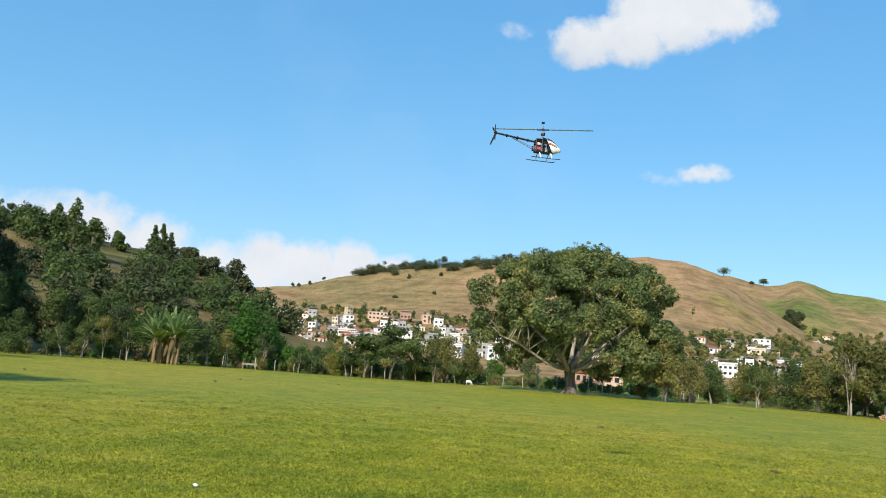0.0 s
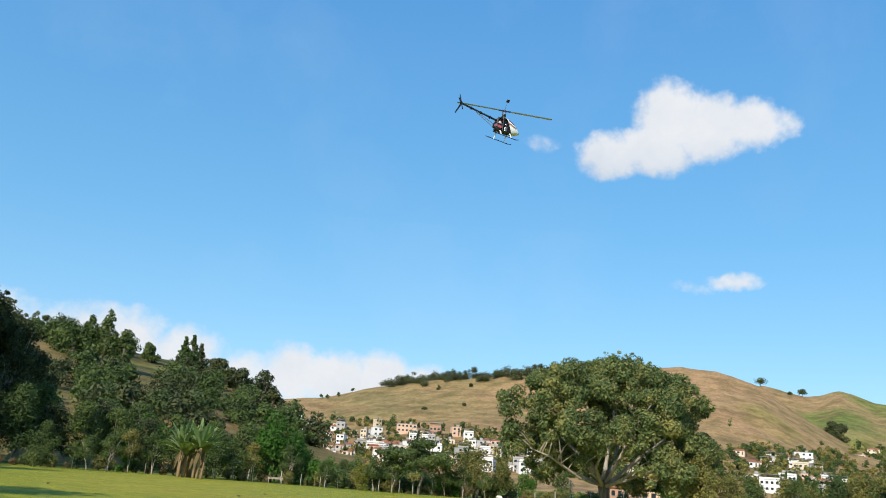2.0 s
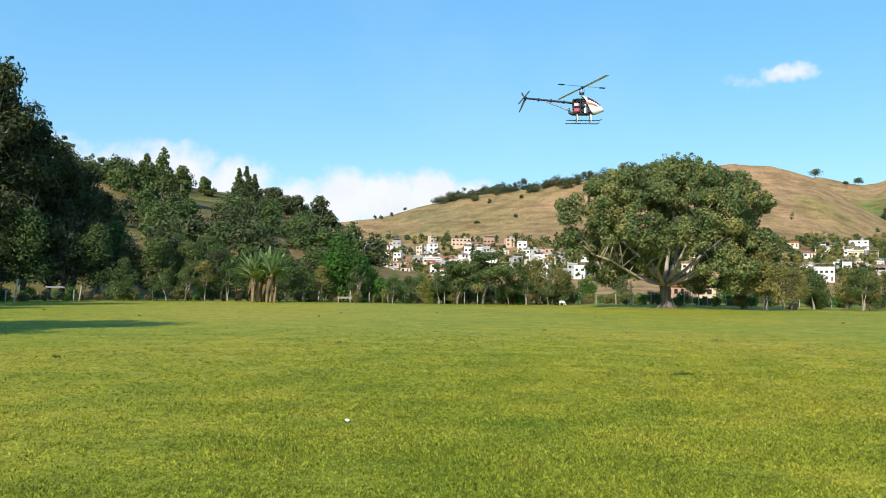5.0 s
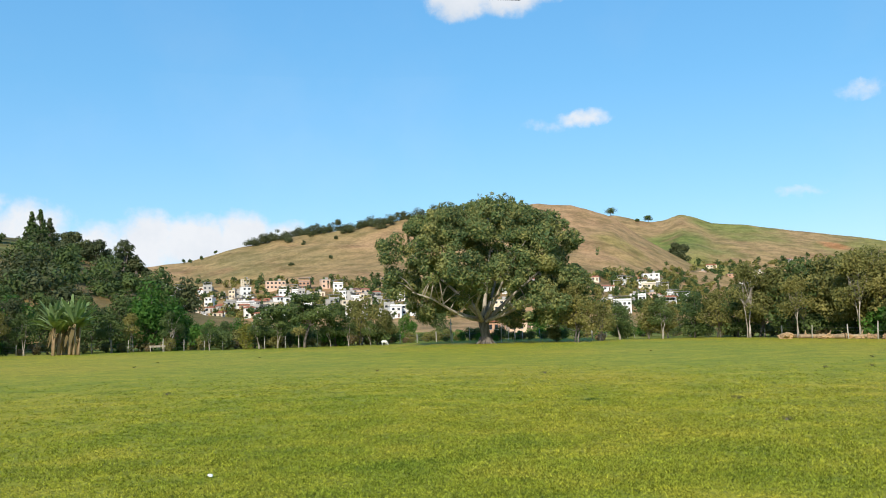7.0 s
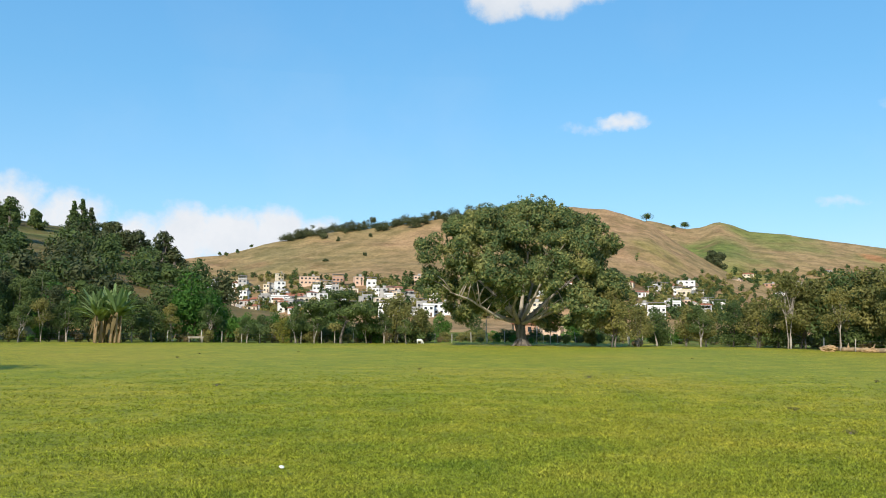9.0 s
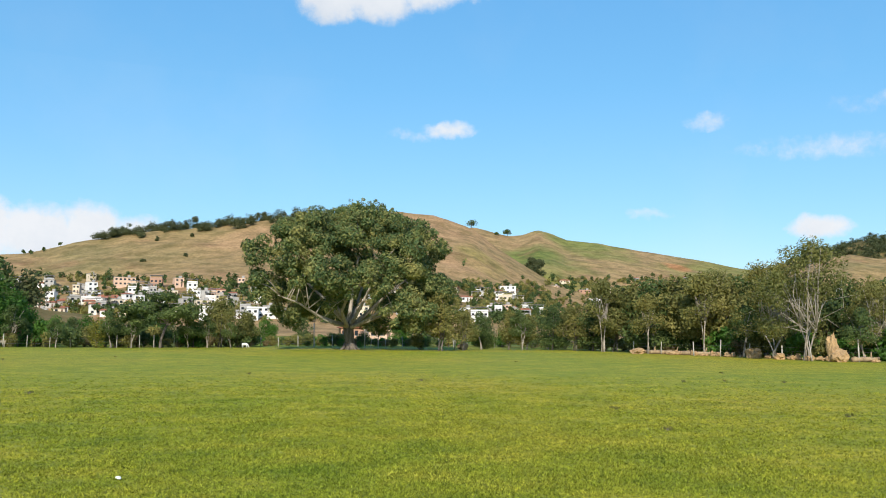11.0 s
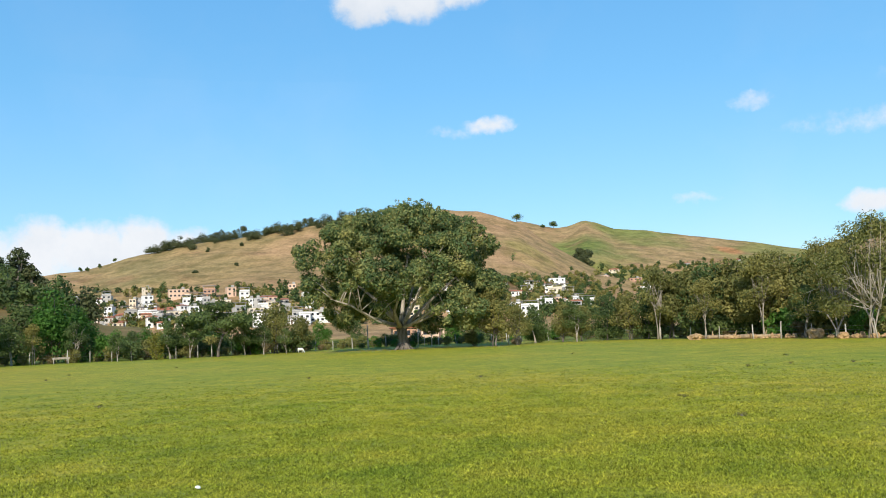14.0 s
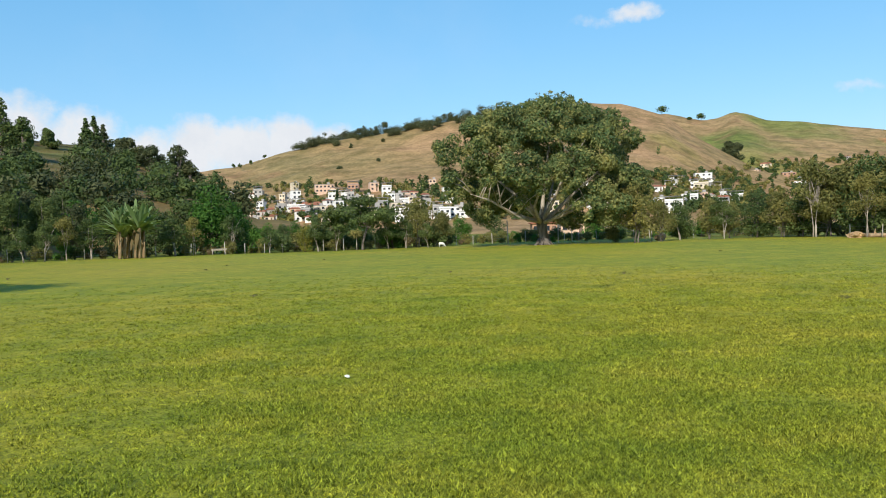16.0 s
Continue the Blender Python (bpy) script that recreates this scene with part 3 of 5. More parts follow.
def great_tree(x, y):
    """A wide old shade tree: short stout trunk, pale limbs, a broad uneven dome of clumps with dark gaps between them."""
    rng = np.random.default_rng(11)
    ob = tagged(new("shade_tree"), "large broad shade tree with a dense olive green crown", "tree")
    ob.location = (x, y, 0)
    cs, rs = [], []
    while len(cs) < 360:
        a = rng.random() * 2 * math.pi
        z = 2.2 + 11.2 * rng.random() ** 0.85
        u, v = math.cos(a), math.sin(a)
        left = profile(z, (2.2, 3.6), (3.6, 7.0), (5, 9.0), (6.5, 10.0), (8, 10.0), (9.4, 8.8), (11.2, 7.4), (12.6, 5.8), (13.4, 2.2))
        right = profile(z, (1.8, 6.0), (2.8, 8.3), (4.6, 9.2), (7.5, 9.5), (10.2, 9.0), (11.2, 7.8), (12.6, 6.0), (13.4, 3.0))
        wide = (left if u < 0 else right) * (1 - 0.14 * v * v) * (1 + 0.34 * noise.noise((u * 2.6, v * 2.6, z * 0.42)))
        r = 0.5 + 0.8 * rng.random() ** 1.6
        q = wide - r * 0.8 - (0 if rng.random() < 0.72 else wide * 0.5 * rng.random())
        c = np.array((q * u, q * v, z - r * 0.3))
        if c[1] < 0 and c[2] < 3.7 and -6.0 < c[0] < -1.0 or c[2] < 2.9 and -4 < c[0] < 1.6:
            continue
        cs.append(c)
        rs.append(r)
    cs, rs = np.array(cs), np.array(rs)
    bm = bmesh.new()
    tube(bm, [(0.1, 0, -0.2), (0.08, 0, 0.35), (-0.02, 0, 1.1), (-0.12, 0, 1.9), (-0.3, 0, 2.6)], [0.74, 0.52, 0.44, 0.5, 0.42], 14)
    for a in range(0, 360, 51):
        u, v = math.cos(radians(a)), math.sin(radians(a))
        tube(bm, [(0.4 * u, 0.4 * v, 0.55), (0.7 * u, 0.7 * v, 0.12), (1.1 * u, 1.1 * v, -0.06)], [0.2, 0.14, 0.05], 6)
    part("trunk", bm, BARK, ob, smooth=True)
    bm = bmesh.new()
    for mid, end, r in (((-3.2, -3.0, 3.2), (-6.7, -4.2, 4.9), 0.24), ((-2.4, -3.8, 2.7), (-4.8, -5.2, 4.2), 0.17), ((-0.9, -2.6, 3.6), (-0.5, -4.4, 6.4), 0.25), ((-1.6, -1.8, 4.2), (-3.4, -4.8, 8.4), 0.24),
                        ((1.6, -1.8, 2.9), (5.2, -4.6, 4.4), 0.22), ((1.2, -1.0, 4.6), (3.8, -3.4, 9.4), 0.26), ((0.2, 0.6, 5.0), (0.6, 0.8, 12.6), 0.28), ((-2.6, 1.6, 5.0), (-7.0, 2.4, 9.0), 0.25),
                        ((2.8, 1.2, 4.6), (7.4, 1.0, 8.4), 0.25), ((1.0, 3.0, 5.0), (3.0, 6.4, 9.0), 0.24), ((-1.4, 3.2, 4.8), (-4.0, 6.4, 8.0), 0.22), ((3.4, -0.4, 3.4), (8.2, -1.6, 4.6), 0.2)):
        s, m, e = Vector((-0.2, 0, 2.0 + 0.4 * rng.random())), Vector(mid), Vector(end)
        way = [s, s.lerp(m, 0.5) + Vector((0, 0, -0.12)), m, m.lerp(e, 0.5) + Vector((rng.normal() * 0.25, rng.normal() * 0.2, 0.25)), e]
        tube(bm, way, [r, r * 0.74, r * 0.54, r * 0.34, r * 0.13], 9)
        for _ in range(6):
            p = way[3].lerp(e, rng.random()) if rng.random() < 0.7 else m.lerp(way[3], rng.random())
            near = cs[np.argsort(((cs - np.array(p)) ** 2).sum(1))[:6]]
            c = Vector(near[rng.integers(len(near))])
            tube(bm, [p, p.lerp(c, 0.5) + Vector((0, 0, 0.25)), c], [r * 0.3, r * 0.2, 0.015], 5)
    part("limb", bm, BARK_PALE, ob, "pale grey spreading limbs", True)
    v, f = leaves(rng, cs, rs, 122000, 0.14, 0.76, 0.4)
    # upright shoots along the top
    n = 260
    root = np.stack([rng.normal(size=n) * 3.4 + 0.4, rng.normal(size=n) * 3.0, np.zeros(n)], 1)
    root[:, 2] = 12.9 - 0.042 * (root[:, 0] - 0.8) ** 2 - 0.05 * root[:, 1] ** 2
    tall = 0.5 + 1.0 * rng.random(n) * np.exp(-((root[:, 0] - 1.4) / 3.4) ** 2)
    lift = np.concatenate([root + np.stack([0.18 * k * rng.normal(size=n), 0.18 * k * rng.normal(size=n), tall * k], 1) for k in (0, 0.25, 0.5, 0.75, 1.0)])
    v2, f2 = leaves(rng, lift, np.full(len(lift), 0.16), len(lift) * 7, 0.12)
    meshed("crown", mesh_of("crown", np.concatenate([v, v2]), np.concatenate([f, f2 + len(v)])), LEAF_OAK, ob)
    return ob


great_tree(2.25, 82.9)

# ---------------------------------------------------------------- trees and bushes round the field
KINDS = {
    "round": [tree("broadleaf_tree", "round leafy tree with a full green crown", RNG, 6.5, 7.2, 0.4, BARK, LEAF_GREEN, 30, 1.2, 5200, 0.165, 0.13),
              tree("broadleaf_tree", "dense dark green tree beside the field", RNG, 6.0, 6.8, 0.3, BARK, LEAF_DARK, 32, 1.15, 4600, 0.165, 0.12),
              tree("broadleaf_tree", "olive green tree with a loose uneven crown", RNG, 5.4, 6.4, 0.6, BARK, LEAF_OLIVE, 28, 0.95, 4600, 0.145, 0.08, 9, 2, 110)],
    "thin": [tree("slender_tree", "slender pale-stemmed tree with thin olive foliage", RNG, 4.2, 7.4, 2.4, BARK_PALE, LEAF_OLIVE, 20, 0.8, 3200, 0.12, 0.05, 12, 2, 110, hollow=0.3),
             tree("slender_tree", "small leaning tree with sparse green leaves", RNG, 3.4, 4.4, 1.4, BARK_PALE, LEAF_DARK, 13, 0.62, 2600, 0.09, 0.045, 9, 2, 60, hollow=0.3)],
    "gum": [tree("gum_tree", "tall grey-green gum tree with pale trunk", RNG, 12, 25, 8.0, BARK_PALE, LEAF_GUM, 46, 1.7, 8500, 0.26, 0.3, 16, 2, 200, 0.9, 0.4),
            tree("gum_tree", "tall dark gum tree with drooping foliage", RNG, 11, 20, 3.0, BARK_PALE, LEAF_GUM, 46, 1.7, 8500, 0.26, 0.26, 16, 1, 180, 0.9, 0.4)],
    "wild": [tree("woodland_tree", "tall dark woodland tree at the field edge", RNG, 8, 12, 1.5, BARK, LEAF_DARK, 38, 1.4, 6500, 0.21, 0.16, 9, 1, 80),
             tree("woodland_tree", "grey-green woodland tree with a ragged crown", RNG, 8, 11, 1.5, BARK, LEAF_GUM, 34, 1.3, 6000, 0.2, 0.16, 9, 2, 110, hollow=0.35)],
    "dry": [tree("bare_tree", "half-bare tree with pale grey branches", RNG, 8.0, 8.2, 1.3, BARK_PALE, LEAF_OLIVE, 40, 0.9, 9400, 0.09, 0.058, 40, 4, 120, hollow=0.15)],
    "bush": [bush("bush", "dense green bush along the fence", RNG, 3.2, 2.6, LEAF_DARK),
             bush("bush", "fresh green bush along the fence", RNG, 3.0, 2.4, LEAF_GREEN),
             bush("bush", "olive scrub bush with brown twigs", RNG, 3.4, 2.2, LEAF_OLIVE),
             bush("bush", "dry brown scrub bush", RNG, 2.6, 1.8, LEAF_DRY, 1000, 0.11)],
    "flat": [tree("umbrella_tree", "flat-topped dark green tree by the fence", RNG, 7.6, 5.4, 2.0, BARK, LEAF_DARK, 46, 0.85, 7600, 0.13, 0.12, 14, 1, 0, 0.5)],
    "yellow": [bush("bush", "small yellow-green bush with thin stem", RNG, 2.0, 2.8, LEAF_YELLOW, 1300, 0.09)],
}
USED = set()


def plant(kind, which, az, d, scale=1.0, turn=None, tall=1.0, z=None, label=""):
    """Puts one of the trees built above, or a copy of it, at an azimuth and distance."""
    ob = KINDS[kind][which]
    x, y = polar(az, d)
    if z is None:
        z = max(0.0, wood_height(x, y), right_height(x, y))
    turn = RNG.random() * 360 if turn is None else turn
    if ob in USED:
        ob = copy_thing(ob, Matrix.Identity(4))
    USED.add(KINDS[kind][which])
    ob.matrix_basis = pose(x, y, z - 0.03, 0, 0, turn) @ Matrix.Diagonal((scale, scale, scale * tall, 1))
    return tagged(ob, label)


# tall gums and dark woods on the left
for az, d, k, s in ((-40.6, 98, 0, 1.0), (-43.0, 104, 0, 0.95), (-38.6, 104, 1, 1.02), (-37.2, 110, 1, 0.95), (-35.6, 116, 0, 0.7), (-45.5, 100, 1, 1.1), (-39.8, 116, 1, 1.15),
                    (-48, 96, 0, 1.0), (-52, 92, 1, 1.1), (-34.4, 122, 1, 0.72), (-36.4, 108, 1, 0.8), (-56, 92, 0, 1.0)):
    plant("gum", k, az, d, s)
for az, d, k, s in ((-44.5, 93, 0, 0.72), (-41, 95, 1, 0.8), (-38.6, 97, 0, 0.8), (-36.6, 99, 1, 0.72), (-34.6, 101, 0, 0.7), (-32.8, 104, 1, 0.75), (-31, 104, 0, 0.72), (-29.2, 106, 0, 0.68),
                    (-27.4, 108, 1, 0.7), (-25.4, 106, 0, 0.62), (-33.6, 116, 0, 0.95), (-30.2, 120, 1, 0.95), (-27.9, 122, 0, 0.85), (-23.4, 112, 0, 0.66), (-22.2, 106, 1, 0.55), (-40, 100, 0, 0.7),
                    (-47.5, 92, 0, 0.8), (-50.5, 90, 1, 0.9)):
    plant("wild", k, az, d, s * (0.85 if az > -34 else 1.0))
plant("round", 0, -19.6, 97, 1.04, label="bright green round tree beside the field")
plant("round", 1, -21.3, 100, 0.9)
plant("round", 0, -27.2, 112, 0.95)
plant("round", 0, -18.3, 100, 0.8)
plant("round", 1, -23.0, 100, 0.72)
plant("round", 1, -33.0, 91, 0.5, tall=1.3, label="small dense conical green tree by the fence")
for az, d, k, s in ((-30.6, 91, 1, 0.72), (-29.3, 92, 1, 0.85), (-28.2, 93, 0, 0.6), (-26.8, 94, 1, 0.95), (-43.0, 84, 1, 1.0), (-22.0, 93, 1, 0.9), (-20.8, 94, 0, 0.55), (-18.5, 93, 1, 0.95)):
    plant("thin", k, az, d, s)
# hedge along the far side, low enough to show the village
for az in np.arange(-18.6, -4.4, 0.62):
    plant("bush", int(RNG.choice([0, 0, 1, 2, 3])), az + RNG.normal() * 0.15, 90 + RNG.random() * 9, 0.8 + 0.45 * RNG.random())
for az in np.arange(-45, 9, 0.75):
    plant("bush", int(RNG.choice([0, 0, 1, 2, 2, 3])), az + RNG.normal() * 0.2, field_edge(az) + 1.5 + 3 * RNG.random(), 0.4 + 0.35 * RNG.random(), z=0)
for az in np.arange(-17.8, -9.5, 0.9):
    plant("round", int(RNG.choice([0, 1, 1])), az, 104 + RNG.random() * 8, 0.4 + 0.15 * RNG.random())
for az in (-16.2, -13.2, -11.9, -8.6, -7.4, -6.0):
    plant("thin", 1, az, 89, 0.6 + 0.3 * RNG.random())
plant("yellow", 0, -13.9, 89, 1.05)
plant("flat", 0, -10.2, 88.6, 1.1, tall=0.95)
plant("round", 2, -6.6, 92, 0.8)
plant("round", 2, -5.0, 94, 0.62)
# behind the great tree
for az in np.arange(-3.2, 6.0, 0.8):
    plant("bush", int(RNG.choice([0, 2, 1, 3])), az, 104 + RNG.random() * 6, 0.35 + 0.35 * RNG.random())
for az in np.arange(-4.2, 9.0, 1.1):
    plant("bush", int(RNG.choice([0, 2, 1])), az, 96 + RNG.random() * 10, 0.28 + 0.25 * RNG.random())
plant("round", 2, 7.4, 79.5, 0.86, label="leafy olive tree with a leaning stem")
plant("round", 2, 9.0, 82, 0.6)
plant("bush", 2, 6.2, 84, 0.7)
# right side, nearer and taller towards the stones
for az, d, k, s in ((10.6, 90, 1, 0.5), (12.2, 88, 2, 0.62), (13.4, 88, 2, 0.55), (15.0, 88, 1, 0.66), (16.4, 86, 2, 0.7), (17.6, 86, 1, 0.72), (19.0, 84, 2, 0.84), (20.3, 82, 2, 0.86),
                    (21.4, 80, 1, 0.82), (22.6, 80, 2, 0.9), (23.6, 78, 2, 0.9), (24.8, 77, 2, 0.94), (26.0, 74, 2, 0.82), (27.0, 75, 1, 0.8), (28.0, 74, 2, 0.86), (29.4, 72, 1, 0.72),
                    (31.2, 72, 2, 0.9), (32.8, 70, 1, 0.84), (34.0, 68, 2, 0.9), (35.2, 68, 1, 0.78), (36.6, 67, 2, 0.8), (38.0, 66, 1, 0.62), (39.6, 66, 1, 0.66), (41.2, 66, 1, 0.68), (42.8, 66, 1, 0.72),
                    (44.4, 65, 1, 0.76), (46, 66, 1, 0.8), (48, 66, 2, 0.8), (51, 66, 1, 0.9), (55, 66, 1, 0.9)):
    plant("round", k, az, d, s * (1.22 if 20 < az < 30 else 1.12 if az > 35 else 1.04), z=0)
for az, d, k, s in ((18.2, 82, 0, 0.94), (20.9, 76, 0, 0.72), (24.3, 73, 0, 0.94), (26.8, 69, 1, 0.9), (36.9, 60, 0, 0.66), (33.2, 60, 1, 0.8), (13.0, 86, 1, 0.9), (10.2, 87, 1, 0.9)):
    plant("thin", k, az, d, s, z=0)
plant("dry", 0, 30.3, 61.5, 1.02, z=0)
plant("dry", 0, 28.4, 66, 0.9, 120, z=0)
plant("dry", 0, 25.2, 76, 0.9, 40, z=0)
plant("dry", 0, 34.2, 64, 0.66, 200, z=0)
for az in np.arange(9.6, 46, 0.5):
    plant("bush", int(RNG.choice([0, 1, 1, 2, 2, 2, 3])), az + RNG.normal() * 0.2, field_edge(az) + 5 + RNG.random() * 6, 0.5 + 0.5 * RNG.random(), z=0)
for i, az in enumerate((-3.4, -1.1, 5.4, 6.6)):
    plant("round", i % 2, az, 112 + 5 * (i % 3), 0.5 + 0.06 * (i % 4), 50 * i, z=0)
# trees out of view whose shade lies on the field
for az, d, k, s in ((-68, 28.8, 1, 1.4), (-63, 32, 1, 1.2), (-76, 28.8, 1, 1.0), (-61, 50, 1, 1.2), (-72, 40, 1, 1.2)):
    plant("wild" if k else "gum", k, az, d, 0.55 if not k else s, z=0)


# taller gums out of view, added to shade the wood's edge and the left grass
for x, y, s in ((-53, 33, 1.15), (-61, 36, 1.2), (-69, 40, 1.2), (-78, 42, 1.2), (-88, 46, 1.2), (-47, 27, 0.8)):
    plant("gum", 1, math.degrees(math.atan2(x, y)), math.hypot(x, y), s, z=0)


def banana_clump(x, y):
    """Banana plants: several thick dry stalks and long arching, torn leaves."""
    rng = np.random.default_rng(3)
    for _ in range(13):
        ob = tagged(new("banana_plant"), "banana plant with long arching leaves and dry stalk", "plant", "banana clump")
        ob.location = (x + rng.normal() * 0.85, y + rng.normal() * 0.6, 0)
        h = 1.9 + rng.random() * 1.2
        bm = bmesh.new()
        tube(bm, [(0, 0, -0.1), (0.03, 0, h * 0.5), (0.08, 0.02, h)], [0.15, 0.12, 0.07], 9)
        part("stalk", bm, BARK_DEAD, ob, "dry brown banana stalk", True)
        for k in range(13):
            a = k * 2.4 + rng.random() * 0.8
            tip, long = radians(10 + 62 * rng.random()), 2.0 + 1.3 * rng.random()
            if k > 11:
                tip, long = radians(168), 0.7 * h
            bm = bmesh.new()
            row = []
            for i in range(12):
                u = i / 11
                out = long * math.sin(tip) * u + 0.15 * u
                c = Vector((math.cos(a) * out, math.sin(a) * out, h + long * (math.cos(tip) * u - 0.22 * math.sin(tip) * u ** 3)))
                w = 0.24 * math.sin(math.pi * min(1, 0.06 + 0.92 * u)) ** 0.7 * (0.6 + 0.5 * rng.random()) + 0.02
                s = Vector((-math.sin(a), math.cos(a), 0)) * w
                row.append((bm.verts.new(c - s + Vector((0, 0, w * 0.35))), bm.verts.new(c), bm.verts.new(c + s + Vector((0, 0, w * 0.35)))))
            for p, q in zip(row, row[1:]):
                bm.faces.new((p[0], p[1], q[1], q[0]))
                bm.faces.new((p[1], p[2], q[2], q[1]))
            part("leaf", bm, LEAF_DRY if k > 11 else LEAF_BANANA, ob)


banana_clump(*polar(-24.7, 90))


# ---------------------------------------------------------------- woods and single trees on the hills
def woods(name, label, leaf, spots, n, size, seed, squash=1.0):
    """Many far trees as one body of foliage: each a ragged crown of leaf sprays on a stem."""
    rng = np.random.default_rng(seed)
    vs, fs, count = [], [], 0
    for x, y, z, w, h in spots:
        cs, rs = crown_shape(rng, w, 0.0, h, 9, w * 0.2)
        v, f = leaves(rng, cs, rs, n, size, 0.85, 0.4)
        vs.append(v + (x, y, z))
        fs.append(f + count)
        count += len(v)
    return tagged(meshed(name, mesh_of(name, np.concatenate(vs), np.concatenate(fs)), leaf), label, "woods", kind="stuff")


rng = np.random.default_rng(21)
spots_a, spots_b = [], []
for _ in range(430):
    az, d = -58 + 41 * rng.random(), 135 + 290 * rng.random() ** 0.9
    x, y = polar(az, d)
    clearing = noise.noise((x * 0.012 + 4, y * 0.012, 0)) > 0.06 and d > 210
    if clearing or (az > -20.5 and d > 250) or (-29.0 < az < -26.4 and 270 < d < 420):
        continue
    (spots_a if rng.random() < 0.6 else spots_b).append((x, y, wood_height(x, y) - 0.4, 6.5 + 5.5 * rng.random(), 4.5 + 4 * rng.random()))
for az in np.arange(-36, -19.8, 0.42):
    if -28.9 < az < -26.2:
        continue
    x, y = polar(az + rng.normal() * 0.15, 385 + 35 * rng.random())
    (spots_a if rng.random() < 0.35 else spots_b).append((x, y, wood_height(x, y) - 0.6, 7 + 5 * rng.random(), 5.5 + 5.5 * rng.random()))
woods("woods_dark", "dark green woods covering the hillside", LEAF_DARK, spots_a, 640, 0.42, 1)
woods("woods_grey", "grey-green woods covering the hillside", LEAF_GUM, spots_b, 640, 0.42, 2)
spots = []
for az in np.arange(-12.8, 0.5, 0.22):
    d = 870 + 60 * rng.random()
    x, y = polar(az + rng.normal() * 0.1, d)
    spots.append((x, y, main_height(x, y) - 1, 12 + 8 * rng.random(), 8 + 6 * rng.random()))
for _ in range(14):
    az, d = -16 + 22 * rng.random(), 640 + 240 * rng.random()
    x, y = polar(az, d)
    spots.append((x, y, main_height(x, y) - 0.4, 3 + 3 * rng.random(), 2.5 + 2.5 * rng.random()))
woods("woods_ridge", "dark row of trees along the hill ridge", LEAF_GUM, spots, 620, 0.7, 3)
spots = []
for _ in range(420):
    az, d = 31 + 14 * rng.random(), 1900 + 260 * rng.random()
    x, y = polar(az, d)
    spots.append((x, y, far_height(x, y) - 2, 22 + 14 * rng.random(), 12 + 9 * rng.random()))
woods("woods_far", "distant dark woods on the hilltop", LEAF_GUM, spots, 180, 1.7, 4)
spots = []
for _ in range(1250):
    az = rng.choice([-12.5, -5, 4, 11, 15, 18, 21, 24, 27, 31]) + rng.normal() * 3.2
    x, y, z = main_seat(az, 0.6 + 2.7 * rng.random()) if az < 16 else rear_seat(az, 0.6 + 3.0 * rng.random())
    spots.append((x, y, z - 0.4, 5 + 5 * rng.random(), 4 + 4 * rng.random()))
for _ in range(190):
    x, y, z = main_seat(13 + 9 * rng.random(), 0.3 + 2.3 * rng.random())
    spots.append((x, y, z - 0.4, 4 + 4 * rng.random(), 3 + 3.5 * rng.random()))
woods("woods_village", "green trees scattered between the village houses", LEAF_DARK, spots[::2], 150, 0.8, 5)
woods("woods_village_dry", "olive and dry brown trees between the village houses", LEAF_OLIVE, spots[1::2], 150, 0.8, 6)


def hill_tree(seat, az, el, wide, tall, leaf, label, n=900, size=0.7, clear=0.3, cone=False):
    rng = np.random.default_rng(int(abs(az) * 100))
    x, y, z = seat(az, el)
    ob = tagged(new("hillside_tree"), label, "tree")
    ob.location = (x, y, z - 0.4)
    cs, rs = crown_shape(rng, wide, tall * clear, tall, 14, wide * 0.17)
    if cone:
        up = rng.random(70) ** 0.8
        turn, reach = rng.random(70) * 2 * math.pi, wide * 0.42 * (1.02 - up) * rng.random(70) ** 0.4
        cs = np.stack([reach * np.cos(turn), reach * np.sin(turn), tall * (0.06 + 0.92 * up)], 1)
        rs = wide * (0.06 + 0.13 * (1 - up))
    bm = bmesh.new()
    tube(bm, [(0, 0, -1), (0.1, 0, tall * 0.4), (0, 0, tall * 0.8)], [tall * 0.04, tall * 0.03, tall * 0.01], 6)
    for c in cs[:6]:
        tube(bm, [(0, 0, tall * 0.3), tuple(c)], [tall * 0.02, tall * 0.006], 5)
    part("trunk", bm, BARK, ob)
    v, f = leaves(rng, cs, rs, n, size, 0.8, 0.4)
    meshed("crown", mesh_of("crown", v, f), leaf, ob)
    return ob


hill_tree(rear_seat, 10.9, 6.95, 22, 14, LEAF_DARK, "lone dark tree on the hill ridge")
hill_tree(rear_seat, 13.3, 6.4, 16, 11, LEAF_DARK, "lone dark tree on the hill saddle")
hill_tree(rear_seat, 12.6, 6.5, 8, 5, LEAF_DARK, "small dark tree on the hill saddle")
hill_tree(rear_seat, 15.05, 3.7, 29, 23, LEAF_GUM, "dark round tree in the hill hollow", 5200, 0.8, 0.04)
for az, el in ((-16.6, 4.5), (-15.9, 4.7), (-15.0, 5.1), (-17.0, 4.5)):
    hill_tree(main_seat, az, el, 4, 5, LEAF_DARK, "small dark tree on the hill ridge", 250)
